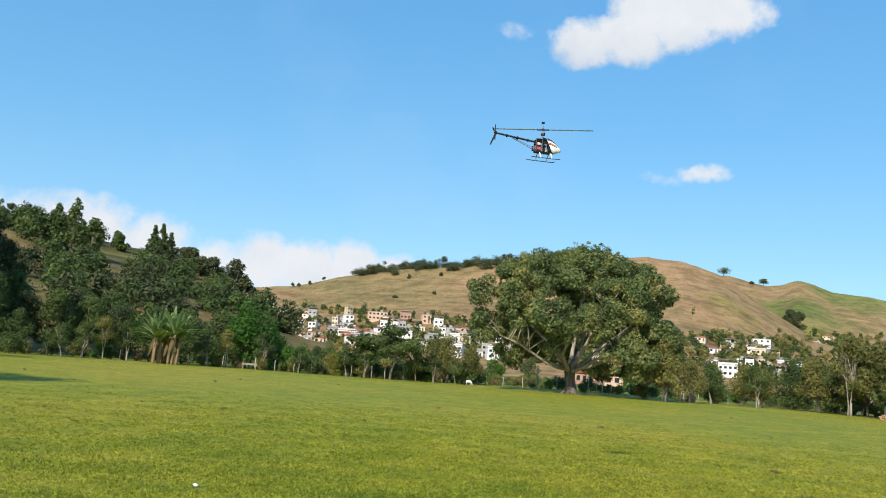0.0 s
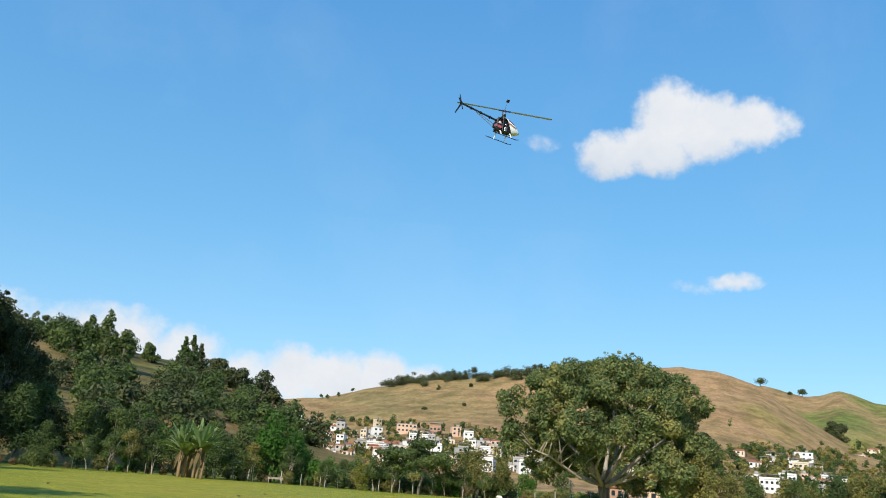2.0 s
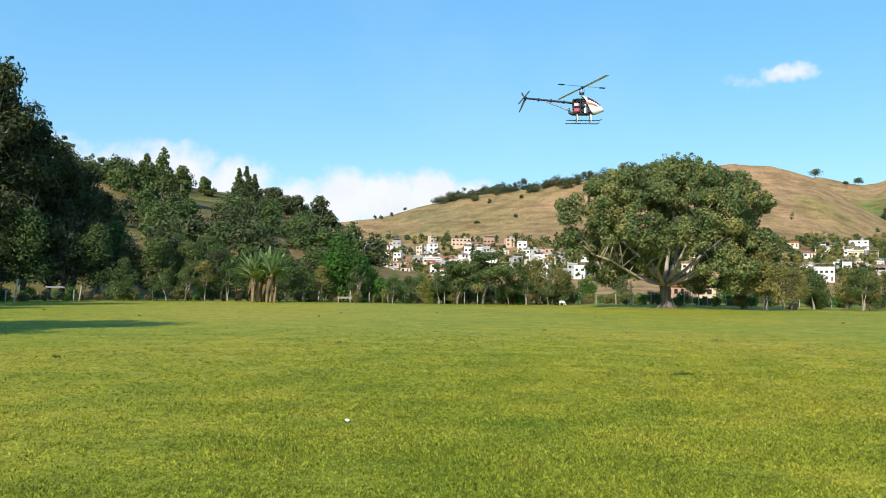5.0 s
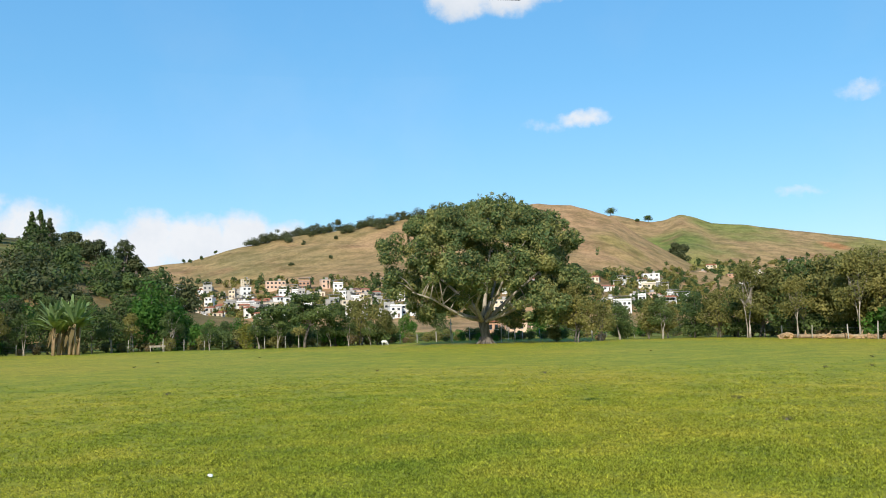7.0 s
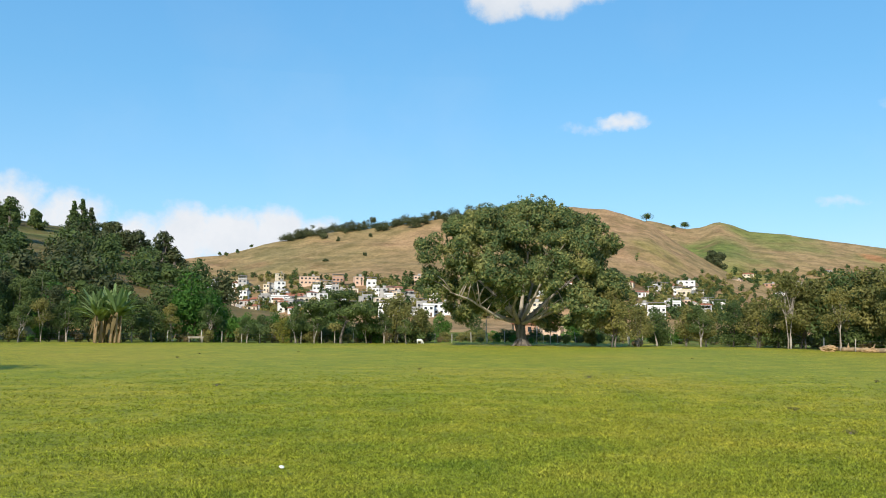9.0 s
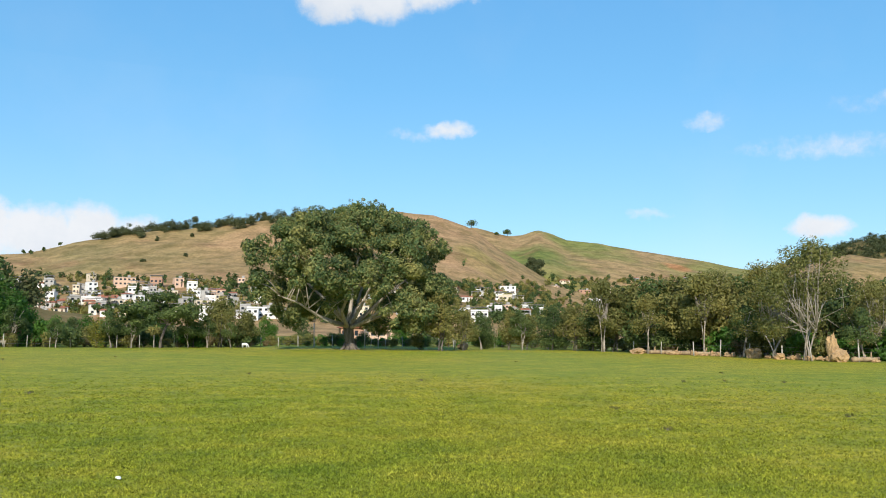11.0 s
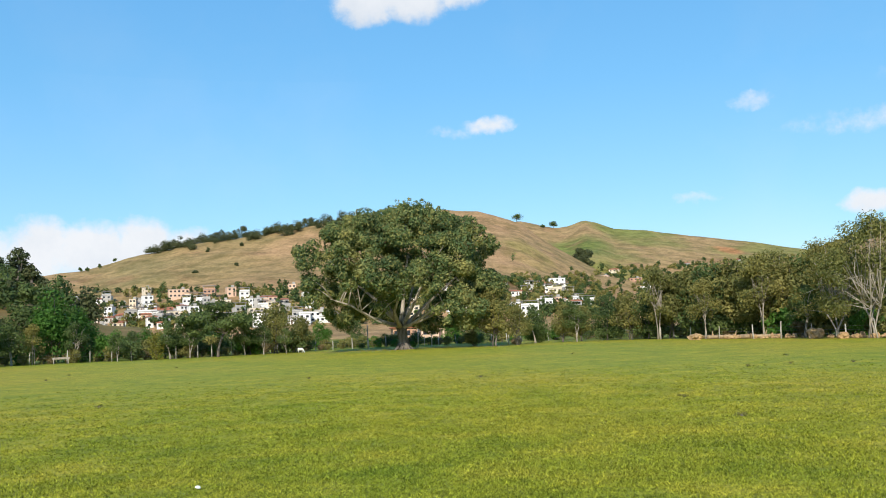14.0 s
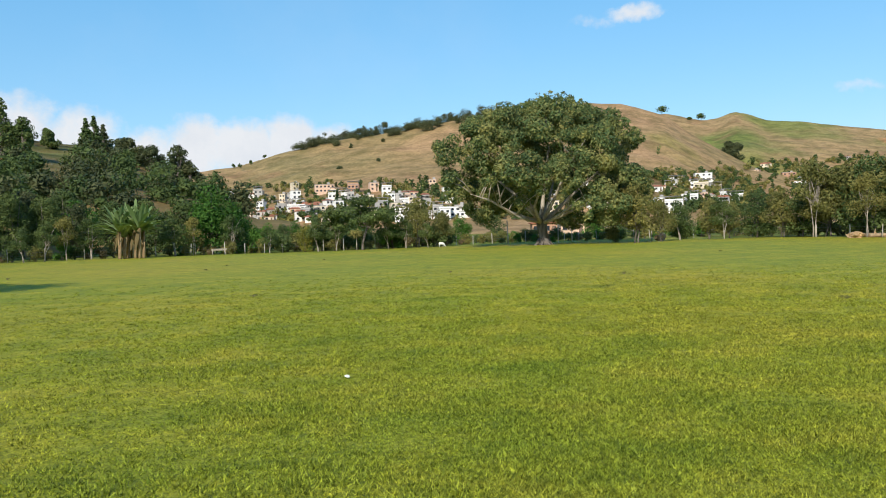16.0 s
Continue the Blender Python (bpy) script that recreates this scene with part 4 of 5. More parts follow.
for az, el, w, h in ((-25.4, 5.5, 9, 16), (-24.9, 5.4, 8, 14), (-25.9, 5.5, 8, 14), (-30.6, 5.2, 13, 17), (-31.6, 5.4, 12, 14), (-32.4, 5.6, 13, 11), (-29.5, 5.0, 9, 13), (-27.9, 5.7, 8, 9), (-23.7, 5.0, 13, 10), (-22.3, 4.4, 12, 11), (-23.0, 4.7, 12, 9), (-20.7, 3.3, 13, 13), (-20.0, 2.9, 9, 10),
                     (-28.0, 5.9, 6, 8), (-33.6, 6.2, 14, 9), (-32.9, 6.0, 14, 8), (-34.8, 6.4, 14, 9), (-29.3, 6.0, 8, 9)):
    hill_tree(wood_seat, az, el, w, h, LEAF_GUM if az > -25 else LEAF_DARK, "tall dark tree on the wooded hilltop", 1500, 0.55, 0.03, cone=az in (-30.6, -31.6, -25.4, -24.9, -25.9))
for az, el, w in ((43.7, 4.9, 6), (44.8, 5.9, 6), (42.0, 4.5, 6)):
    hill_tree(right_seat, az, el, w, 5, LEAF_DRY, "thin grey tree on the hillside", 260, 0.35)


# ---------------------------------------------------------------- village houses
def house(place, wide, deep, storeys, wall, roof="slab", turn=0.0, windows=3, label=""):
    """A village house: storeys of plastered or raw brick wall with a slab line, window openings, a door and a flat or tiled roof."""
    x, y, z = place
    wide = wide * 0.85
    away = math.degrees(math.atan2(x, y))
    ob = tagged(new("house"), label or f"{ {'white': 'white plastered', 'cream': 'cream plastered', 'brick': 'raw red brick', 'peach': 'peach painted', 'grey': 'grey plastered'}[wall]} village house with {'tiled pitched' if roof == 'tile' else 'flat'} roof", "house")
    ob.matrix_basis = pose(x, y, z - 0.5, 0, 0, -away + turn)
    h = 2.9 * storeys + 0.5
    bm = bmesh.new()
    box(bm, 0, 0, h / 2 - 1.5, wide, deep, h + 3)
    for k in range(1, storeys):
        box(bm, 0, -0.06, 0.5 + 2.9 * k, wide + 0.16, deep + 0.16, 0.22)
    part("wall", bm, WALLS[wall], ob)
    bm = bmesh.new()
    if roof == "tile":
        o, rise = 0.55, wide * 0.13
        pts = [(-wide / 2 - o, -deep / 2 - o, h), (wide / 2 + o, -deep / 2 - o, h), (wide / 2 + o, deep / 2 + o, h), (-wide / 2 - o, deep / 2 + o, h), (-wide / 2 + 1, 0, h + rise), (wide / 2 - 1, 0, h + rise)]
        lo = [bm.verts.new(p) for p in pts]
        for f in ((0, 1, 5, 4), (2, 3, 4, 5), (1, 2, 5), (3, 0, 4), (3, 2, 1, 0)):
            bm.faces.new([lo[i] for i in f])
        box(bm, 0, 0, h - 0.08, wide + 1.0, deep + 1.0, 0.14)
        part("roof", bm, ROOF_TILE, ob, "red clay tiled roof")
    else:
        box(bm, 0, 0, h + 0.1, wide + 0.5, deep + 0.5, 0.2)
        if roof == "terrace":
            for sx in (-1, 1):
                box(bm, sx * (wide / 2 - 0.2), -deep / 2 + 0.2, h + 1.3, 0.25, 0.25, 2.4)
            box(bm, 0, 0, h + 2.55, wide + 0.9, deep + 0.9, 0.16)
        else:
            box(bm, wide * 0.22, deep * 0.1, h + 0.9, 1.8, 1.8, 1.5)
        part("roof", bm, ROOF_SHEET if roof == "terrace" else ROOF_SLAB, ob, "grey flat roof")
    if roof == "terrace":
        bm = bmesh.new()
        box(bm, 0, -deep / 2 + 0.08, h + 0.65, wide, 0.12, 0.9)
        part("parapet", bm, WALLS[wall], ob)
    step = wide / windows
    for s in range(storeys):
        for k in range(windows):
            cx, cz = -wide / 2 + step * (k + 0.5), 0.5 + 2.9 * s + 1.55
            if s == 0 and k == windows - 1:
                bm = bmesh.new()
                box(bm, cx, -deep / 2 - 0.02, 1.55, 0.95, 0.1, 2.1)
                part("door", bm, DOOR_PAINT, ob)
                continue
            bm = bmesh.new()
            box(bm, cx, -deep / 2 - 0.01, cz, min(1.4, step * 0.55), 0.08, 1.15)
            w = part("window", bm, WINDOW_DARK, ob)
            bm = bmesh.new()
            box(bm, cx, -deep / 2 - 0.06, cz - 0.64, min(1.6, step * 0.65), 0.16, 0.1)
            part("sill", bm, ROOF_SLAB, w)
    return ob


def on_main(az, el, *rest, **more):
    return house(main_seat(az, el), *rest, **more)


def on_rear(az, el, *rest, **more):
    return house(rear_seat(az, el), *rest, **more)


# the left part of the village
on_main(-11.3, 2.75, 16, 8, 2, "peach", "slab", 5, 5)
on_main(-9.4, 2.7, 9, 7, 2, "brick", "terrace", -8)
on_main(-8.1, 2.8, 7, 7, 2, "peach", "slab", 12, 2)
on_main(-8.7, 2.25, 14, 7, 1, "cream", "slab", 0, 4)
on_main(-13.2, 2.1, 7, 7, 3, "white", "slab", 15, 2)
on_main(-12.2, 1.75, 15, 8, 1, "white", "tile", -5, 4)
on_main(-13.3, 1.25, 12, 8, 2, "white", "terrace", 10, 4)
on_main(-15.4, 1.75, 6, 7, 2, "white", "slab", -20, 2)
on_main(-16.4, 1.3, 9, 7, 1, "cream", "tile", 10)
on_main(-16.1, 0.95, 10, 7, 1, "white", "slab", -10)
on_main(-10.5, 1.7, 8, 7, 1, "white", "slab", 6, 2)
on_main(-14.5, 1.45, 11, 7, 1, "grey", "tile", 20)
on_main(-18.1, 2.9, 5, 6, 2, "white", "slab", 0, 2)
on_main(-17.4, 2.45, 8, 6, 2, "grey", "terrace", 15)
on_main(-15.6, 2.75, 12, 6, 1, "cream", "slab", -5, 4)
on_main(-13.2, 3.0, 6, 6, 2, "cream", "slab", 22, 2)
on_main(-18.0, 1.35, 8, 7, 1, "white", "tile", 12)
on_main(-19.2, 2.2, 8, 7, 1, "grey", "tile", 12)
on_main(-6.6, 1.3, 10, 8, 2, "cream", "slab", 8)
on_main(-6.1, 0.75, 12, 8, 2, "white", "terrace", -12, 4)
on_main(-7.6, 1.55, 9, 7, 1, "cream", "tile", 18)
on_main(-4.2, 2.9, 6, 6, 2, "peach", "slab", 0, 2)
on_main(-3.2, 2.6, 9, 6, 1, "white", "slab", 10)
on_main(-2.6, 0.9, 10, 8, 2, "white", "slab", -6)
on_main(-3.6, 0.75, 7, 8, 2, "white", "terrace", 10, 2)
on_main(0.4, 2.9, 10, 7, 2, "brick", "tile", 5)
on_main(4.0, 2.2, 9, 7, 1, "white", "slab", -4)
on_main(5.6, 2.7, 8, 7, 1, "white", "tile", 4)
on_main(3.4, 1.0, 10, 7, 2, "cream", "slab", 9)
# the right part
on_main(9.6, 2.75, 9, 7, 1, "cream", "tile", -8)
on_main(13.2, 2.6, 14, 9, 2, "white", "slab", 8, 3, label="large white two-storey house with flat roof")
on_main(13.1, 1.9, 11, 8, 2, "cream", "terrace", -6)
on_main(11.9, 1.55, 11, 7, 1, "white", "slab", -4, 4)
on_main(13.4, 1.35, 11, 8, 1, "cream", "slab", 6)
on_main(15.0, 1.35, 12, 8, 1, "white", "terrace", 10, 4)
on_main(10.4, 1.35, 8, 7, 1, "white", "slab", 10)
on_main(11.3, 0.7, 11, 8, 2, "white", "terrace", 0, 4)
on_rear(17.0, 3.3, 12, 9, 1, "cream", "tile", 5)
on_rear(16.3, 2.7, 12, 9, 2, "peach", "slab", -12)
on_rear(18.3, 2.5, 14, 9, 2, "brick", "slab", 10)
on_rear(19.7, 2.6, 14, 9, 2, "cream", "slab", -10)
on_rear(18.9, 1.9, 13, 9, 2, "white", "slab", 0)
on_rear(21.6, 3.5, 8, 7, 1, "grey", "tile", 6)
on_rear(24.9, 3.5, 14, 9, 1, "grey", "tile", 4)
on_rear(25.8, 3.2, 14, 9, 1, "white", "tile", 14)
on_rear(27.0, 2.4, 12, 9, 2, "peach", "slab", 4)
on_rear(28.2, 1.3, 12, 9, 2, "cream", "slab", 4)
on_rear(33.6, 2.6, 14, 9, 2, "white", "terrace", -8)
on_rear(34.6, 2.2, 14, 9, 2, "cream", "slab", 10)


filler = np.random.default_rng(77)
for _ in range(135):
    az = float(filler.choice([-17, -15, -13, -12, -10, -8, -6.5, -4.5, 11.5, 13.5, 16, 19, 23])) + filler.normal() * 2.2
    tint = str(filler.choice(["white", "white", "white", "white", "cream", "cream", "grey", "grey", "peach"]))
    put = on_main if az < 15 else on_rear
    put(az, 0.7 + 1.9 * filler.random(), 4.8 + 3.6 * filler.random(), 5, int(filler.choice([1, 1, 2])), tint, str(filler.choice(["slab", "tile", "terrace"])), filler.normal() * 14, 2)


def red_roof_house():
    """A large hillside house: two white storeys, an open veranda, a wide red tiled roof."""
    x, y, z = right_seat(41.4, 2.5)
    ob = tagged(new("hillside_house"), "large white hillside house with veranda and wide red tiled roof", "house")
    ob.matrix_basis = pose(x, y, z - 0.3, 0, 0, -41.2 + 14) @ Matrix.Scale(0.82, 4)
    bm = bmesh.new()
    box(bm, 0, 0, 1.4, 15, 8, 5.8)
    box(bm, 3.2, 0, 5.6, 8.6, 8, 2.6)
    box(bm, 0, -4.6, 4.2, 15.4, 1.4, 0.22)
    part("wall", bm, WALLS["cream"], ob)
    bm = bmesh.new()
    pts = [(-8.6, -5.6, 6.9), (8.6, -5.6, 6.9), (8.6, 5, 6.9), (-8.6, 5, 6.9), (-5, 0, 8.7), (5, 0, 8.7)]
    lo = [bm.verts.new(p) for p in pts]
    for f in ((0, 1, 5, 4), (2, 3, 4, 5), (1, 2, 5), (3, 0, 4), (3, 2, 1, 0)):
        bm.faces.new([lo[i] for i in f])
    part("roof", bm, ROOF_TILE, ob, "wide red clay tiled roof")
    for k in range(5):
        bm = bmesh.new()
        box(bm, -7.4 + k * 3.7, -5.1, 5.6, 0.24, 0.24, 2.6)
        part("post", bm, WALLS["white"], ob)
    bm = bmesh.new()
    box(bm, 0, -5.2, 4.75, 15.2, 0.1, 0.9)
    part("railing", bm, WALLS["cream"], ob)
    for cx, cz in ((-5.2, 2.6), (-1.4, 2.6), (2.4, 2.6), (5.6, 2.6), (1.2, 5.6), (5.2, 5.6)):
        bm = bmesh.new()
        box(bm, cx, -4.01, cz, 1.5, 0.1, 1.2)
        part("window", bm, WINDOW_DARK, ob)
    return ob


red_roof_house()
house(right_seat(38.6, 2.0), 6, 6, 1, "grey", "terrace", 6)
house(right_seat(43.9, 3.4), 7, 5, 1, "grey", "slab", 10)
house(right_seat(45.2, 4.3), 9, 6, 1, "cream", "slab", 2)
house(right_seat(38.9, 0.6), 5, 5, 2, "white", "slab", 0, 2)
# low brick house and shed seen under the great tree
house((*polar(2.6, 215), 0), 7, 8, 1, "brick", "tile", 4, 4, label="low orange brick house with tiled roof behind the trees")
house((*polar(4.4, 225), 0), 7, 7, 1, "peach", "tile", 8, 3)


# ---------------------------------------------------------------- fence, stones and small things round the field
def fence_post(az, d, tall=1.5, thick=0.075, tilt=0.0, label="weathered grey wooden fence post"):
    ob = tagged(new("fence_post"), label, "post", "fence posts")
    x, y = polar(az, d)
    ob.matrix_basis = pose(x, y, 0, tilt, tilt * 0.6, az * 7)
    bm = bmesh.new()
    tube(bm, [(0, 0, -0.3), (0.01, 0, tall * 0.5), (0, 0.01, tall - 0.03), (0, 0.01, tall)], [thick, thick * 0.95, thick * 0.9, thick * 0.7], 7)
    part("shaft", bm, POST_WOOD, ob, smooth=True)
    return ob


POSTS = []
for k, az in enumerate(np.concatenate([np.arange(-44, -20, 2.1), np.arange(-19, -4, 1.25), np.arange(-3.9, 9, 1.15), np.arange(9.6, 29, 1.75), np.arange(30.3, 48, 2.75)])):
    az = az + RNG.normal() * 0.12
    d = field_edge(az) + 0.6
    POSTS.append((az, d))
    fence_post(az, d, 0.95 + 0.35 * RNG.random() + (0.3 if az > 30 else 0), 0.032 + 0.022 * RNG.random(), RNG.normal() * 3)
for h in (0.35, 0.6, 0.85):
    bm = bmesh.new()
    tube(bm, [(*polar(a, d), h + 0.02 * math.sin(a)) for a, d in POSTS], [0.004] * len(POSTS), 4)
    tagged(part("fence_wire", bm, WIRE), "thin grey fence wire strung between posts", "wire", "fence wires")
for az, d, tall, tilt in ((-39.2, 72, 2.0, 6), (-35.6, 84, 1.5, 7), (8.55, 86.3, 2.1, 0), (-0.6, 94, 2.6, 0), (2.7, 94, 2.4, 1), (3.6, 94, 2.0, 0)):
    fence_post(az, d, tall, 0.06, tilt, "tall pale wooden post beside the field")


def rock(az, d, wide, tall, seed, label="rough ochre rock beside the fence", name="rock"):
    ob = tagged(new(name), label, "rock", "rocks along the fence")
    x, y = polar(az, d)
    ob.location = (x, y, 0)
    bm = bmesh.new()
    bmesh.ops.create_icosphere(bm, subdivisions=3, radius=1)
    for v in bm.verts:
        w = noise.fractal(v.co * 1.3 + Vector((seed, 0, 0)), 0.7, 2.1, 5)
        v.co *= 1 + 0.4 * w
        v.co = Vector((v.co.x * wide / 2, v.co.y * wide / 2.3, (v.co.z + 0.72) * tall / 1.72))
        v.co.z = max(v.co.z, -0.05)
    part("stone", bm, ROCK, ob)
    return ob


rock(31.55, 58.6, 0.72, 1.75, 3.0, "tall ochre termite mound beside the fence")
rock(31.9, 58.4, 1.1, 0.8, 4.0)
for k in range(75):
    az = 20.5 + 14.6 * RNG.random()
    rock(az, field_edge(az) + 1.2 + 1.6 * RNG.random(), 0.25 + 0.45 * RNG.random() ** 2, 0.16 + 0.3 * RNG.random() ** 2, 10 + k * 1.7)
rock(27.1, 64.5, 1.1, 0.8, 70, "heap of broken ochre stones", "stone_heap")
rock(28.6, 62.5, 0.7, 0.45, 74, "heap of broken ochre stones", "stone_heap")
rock(20.3, 74.2, 1.3, 0.5, 81, "heap of dry straw-coloured cuttings", "straw_heap")
rock(9.1, 86.2, 0.95, 0.75, 90, "heap of dry straw-coloured cuttings", "straw_heap")
rock(22.4, 72.6, 0.9, 0.3, 95, "heap of dry straw-coloured cuttings", "straw_heap")


def log(az, d, long, turn):
    ob = tagged(new("fallen_log"), "tan fallen log lying beside the fence", "log", "fallen logs")
    x, y = polar(az, d)
    ob.matrix_basis = pose(x, y, 0.14, 0, 0, turn)
    bm = bmesh.new()
    tube(bm, [(-long / 2, 0, 0), (-long / 5, 0.06, 0.04), (long / 4, -0.05, 0.02), (long / 2, 0.03, 0.1)], [0.16, 0.15, 0.13, 0.09], 9)
    tube(bm, [(long / 5, 0, 0.08), (long / 4, 0.1, 0.5)], [0.07, 0.03], 6)
    part("stem", bm, BARK_DEAD, ob, smooth=True)


for az, d, l, t in ((22.2, 75, 3.2, -20), (24.0, 72, 2.6, -30), (21.0, 77, 2.4, -8), (33.4, 60, 2.2, 10)):
    log(az, d, l, t)

def trough(az, d):
    """A low feeding trough of pale planks on short posts."""
    ob = tagged(new("feeding_trough"), "low pale wooden feeding trough on short posts", "trough")
    x, y = polar(az, d)
    ob.matrix_basis = pose(x, y, 0, 0, 0, -az) @ Matrix.Scale(0.75, 4)
    for sx in (-0.85, 0.85):
        for sy in (-0.2, 0.2):
            bm = bmesh.new()
            tube(bm, [(sx, sy, -0.1), (sx, sy, 0.75)], [0.05, 0.045], 7)
            part("leg", bm, BARK_PALE, ob)
    for y0, tilt in ((-0.24, 18), (0.24, -18)):
        bm = bmesh.new()
        box(bm, 0, 0, 0, 2.0, 0.03, 0.26)
        bmesh.ops.transform(bm, verts=bm.verts, matrix=pose(0, y0, 0.72, tilt, 0, 0))
        part("plank", bm, BARK_PALE, ob)


trough(-19.3, 91)


def goat(az, d):
    """A small white goat grazing, its head down."""
    ob = tagged(new("goat"), "small white goat grazing beside the fence", "goat")
    x, y = polar(az, d)
    ob.matrix_basis = pose(x, y, 0, 0, 0, -12) @ Matrix.Scale(0.75, 4)
    bm = bmesh.new()
    tube(bm, [(-0.36, 0, 0.5), (-0.3, 0, 0.52), (0, 0, 0.5), (0.26, 0, 0.53), (0.34, 0, 0.53)], [0.06, 0.15, 0.17, 0.15, 0.07], 12)
    part("body", bm, GOAT_COAT, ob, smooth=True)
    bm = bmesh.new()
    tube(bm, [(0.28, 0, 0.56), (0.42, 0, 0.4), (0.5, 0, 0.22)], [0.09, 0.07, 0.06], 10)
    part("neck", bm, GOAT_COAT, ob, smooth=True)
    bm = bmesh.new()
    tube(bm, [(0.46, 0, 0.25), (0.54, 0, 0.14), (0.6, 0, 0.06)], [0.06, 0.065, 0.03], 10)
    for s in (-1, 1):
        tube(bm, [(0.47, s * 0.05, 0.26), (0.42, s * 0.13, 0.25)], [0.025, 0.01], 6)
    part("head", bm, GOAT_COAT, ob, smooth=True)
    for lx in (-0.27, 0.24):
        for s in (-1, 1):
            bm = bmesh.new()
            tube(bm, [(lx, s * 0.09, 0.48), (lx + 0.02, s * 0.09, 0.25), (lx, s * 0.09, 0)], [0.06, 0.035, 0.025], 8)
            part("leg", bm, GOAT_COAT, ob, smooth=True)
    bm = bmesh.new()
    tube(bm, [(-0.35, 0, 0.56), (-0.43, 0, 0.52)], [0.03, 0.012], 6)
    part("tail", bm, GOAT_COAT, ob)


GOAT_COAT = plain("white_coat", (0.76, 0.74, 0.7), 0.9, vary=0.12, scale=8)
goat(-5.05, 89)


def shed(az, d):
    """A small open shelter under the trees: posts, a pale sheet roof."""
    ob = tagged(new("shelter"), "small open shelter with pale sheet roof under the trees", "shelter")
    x, y = polar(az, d)
    ob.matrix_basis = pose(x, y, 0, 0, 0, -az + 8) @ Matrix.Scale(0.65, 4)
    for sx in (-1, 1):
        for sy in (-0.8, 0.8):
            bm = bmesh.new()
            tube(bm, [(sx, sy, -0.1), (sx, sy, 2.0)], [0.06, 0.05], 7)
            part("post", bm, BARK, ob)
    bm = bmesh.new()
    for k in range(13):
        box(bm, -1.2 + k * 0.2, 0, 2.03 + 0.02 * (k % 2), 0.2, 2.2, 0.03)
    bmesh.ops.transform(bm, verts=bm.verts, matrix=pose(0, 0, 0, 6, 0, 0))
    # the pale roof takes the grey sheet: the trees' shade put into its colour
    part("roof", bm, ROOF_SHEET, ob, "pale corrugated sheet roof")


shed(-36.9, 93)
PLASTIC = plain("white_plastic", (0.82, 0.82, 0.8), 0.4, vary=0.05)
litter = tagged(new("plastic_bag"), "crumpled white plastic bag lying on the grass", "litter")
litter.location = (-4.06, 9.83, 0.03)
bm = bmesh.new()
bmesh.ops.create_icosphere(bm, subdivisions=3, radius=0.03)
for v in bm.verts:
    v.co *= 1 + 0.5 * noise.noise(v.co * 40)
    v.co.z = v.co.z * 0.55 + 0.01
part("film", bm, PLASTIC, litter)


# ---------------------------------------------------------------- grass close to the camera
def grass_tufts():
    """Short blades over the part of the field near the viewer, thinning with distance."""
    rng = np.random.default_rng(5)
    k, n = 92000, 92000 * 7
    d = 3.6 + 36.0 * rng.beta(1.15, 3.4, k)
    a = np.radians(4 + 24 * rng.normal(size=k))
    root = np.stack([d * np.sin(a) - 1.4, d * np.cos(a), np.full(k, 0.008)], 1)
    lush = np.array([noise.noise((x * 0.8, y * 0.8, 0)) + 0.6 * noise.noise((x * 3.1, y * 3.1, 4)) for x, y, _ in root])
    d = np.repeat(d, 7)
    p = np.repeat(root, 7, axis=0) + rng.normal(size=(n, 3)) * (0.035, 0.035, 0)
    tall = (0.012 + 0.024 * rng.random(n)) * (1 + d * 0.004) * (1 + 0.5 * np.repeat(lush, 7))
    wide = 0.0052 * (1 + d * 0.05)
    turn = rng.random(n) * 2 * np.pi
    side = np.stack([np.cos(turn), np.sin(turn), np.zeros(n)], 1) * wide[:, None]
    lean = rng.normal(size=(n, 3)) * 0.8 * tall[:, None]
    lean[:, 2] = tall
    v = np.stack([p - side, p + side, p + lean], 1).reshape(-1, 3)
    tagged(meshed("grass", mesh_of("grass", v, np.arange(3 * n).reshape(-1, 3)), BLADE), "short green and straw-coloured grass blades on the field", "grass", kind="stuff")


grass_tufts()
weeds = np.random.default_rng(31)
weed = bush("weed_tuft", "small dark weed tuft on the lawn", weeds, 0.3, 0.07, LEAF_OLIVE, 200, 0.022, 3)
tagged(weed, "", "plant", "weeds on the lawn")
weed.matrix_basis = pose(*polar(-7, 34), 0.012)
for _ in range(16):
    copy_thing(weed, pose(*polar(-38 + 76 * weeds.random(), 14 + 50 * weeds.random()), 0.012, 0, 0, weeds.random() * 360))


# ---------------------------------------------------------------- the model helicopter
H_WHITE = plain("canopy_white", (0.8, 0.8, 0.8), 0.25, vary=0.06, scale=20)
H_RED = plain("canopy_dark_red", (0.085, 0.018, 0.018), 0.2, vary=0.2, scale=20)
H_GOLD = plain("canopy_gold", (0.36, 0.17, 0.08), 0.3, vary=0.2, scale=20)
H_BLACK = plain("carbon_black", (0.008, 0.009, 0.013), 0.55, vary=0.3, scale=30)
H_STEEL = plain("steel", (0.5, 0.5, 0.52), 0.3, 0.9, 0.1, 30)
H_TANK = plain("red_tank", (0.42, 0.09, 0.1), 0.35, vary=0.15, scale=30)
H_PALE = plain("pale_pink_tank", (0.7, 0.5, 0.5), 0.35, vary=0.1, scale=30)
H_BLADE = plain("blade_white", (0.5, 0.5, 0.5), 0.3, vary=0.05, scale=20)


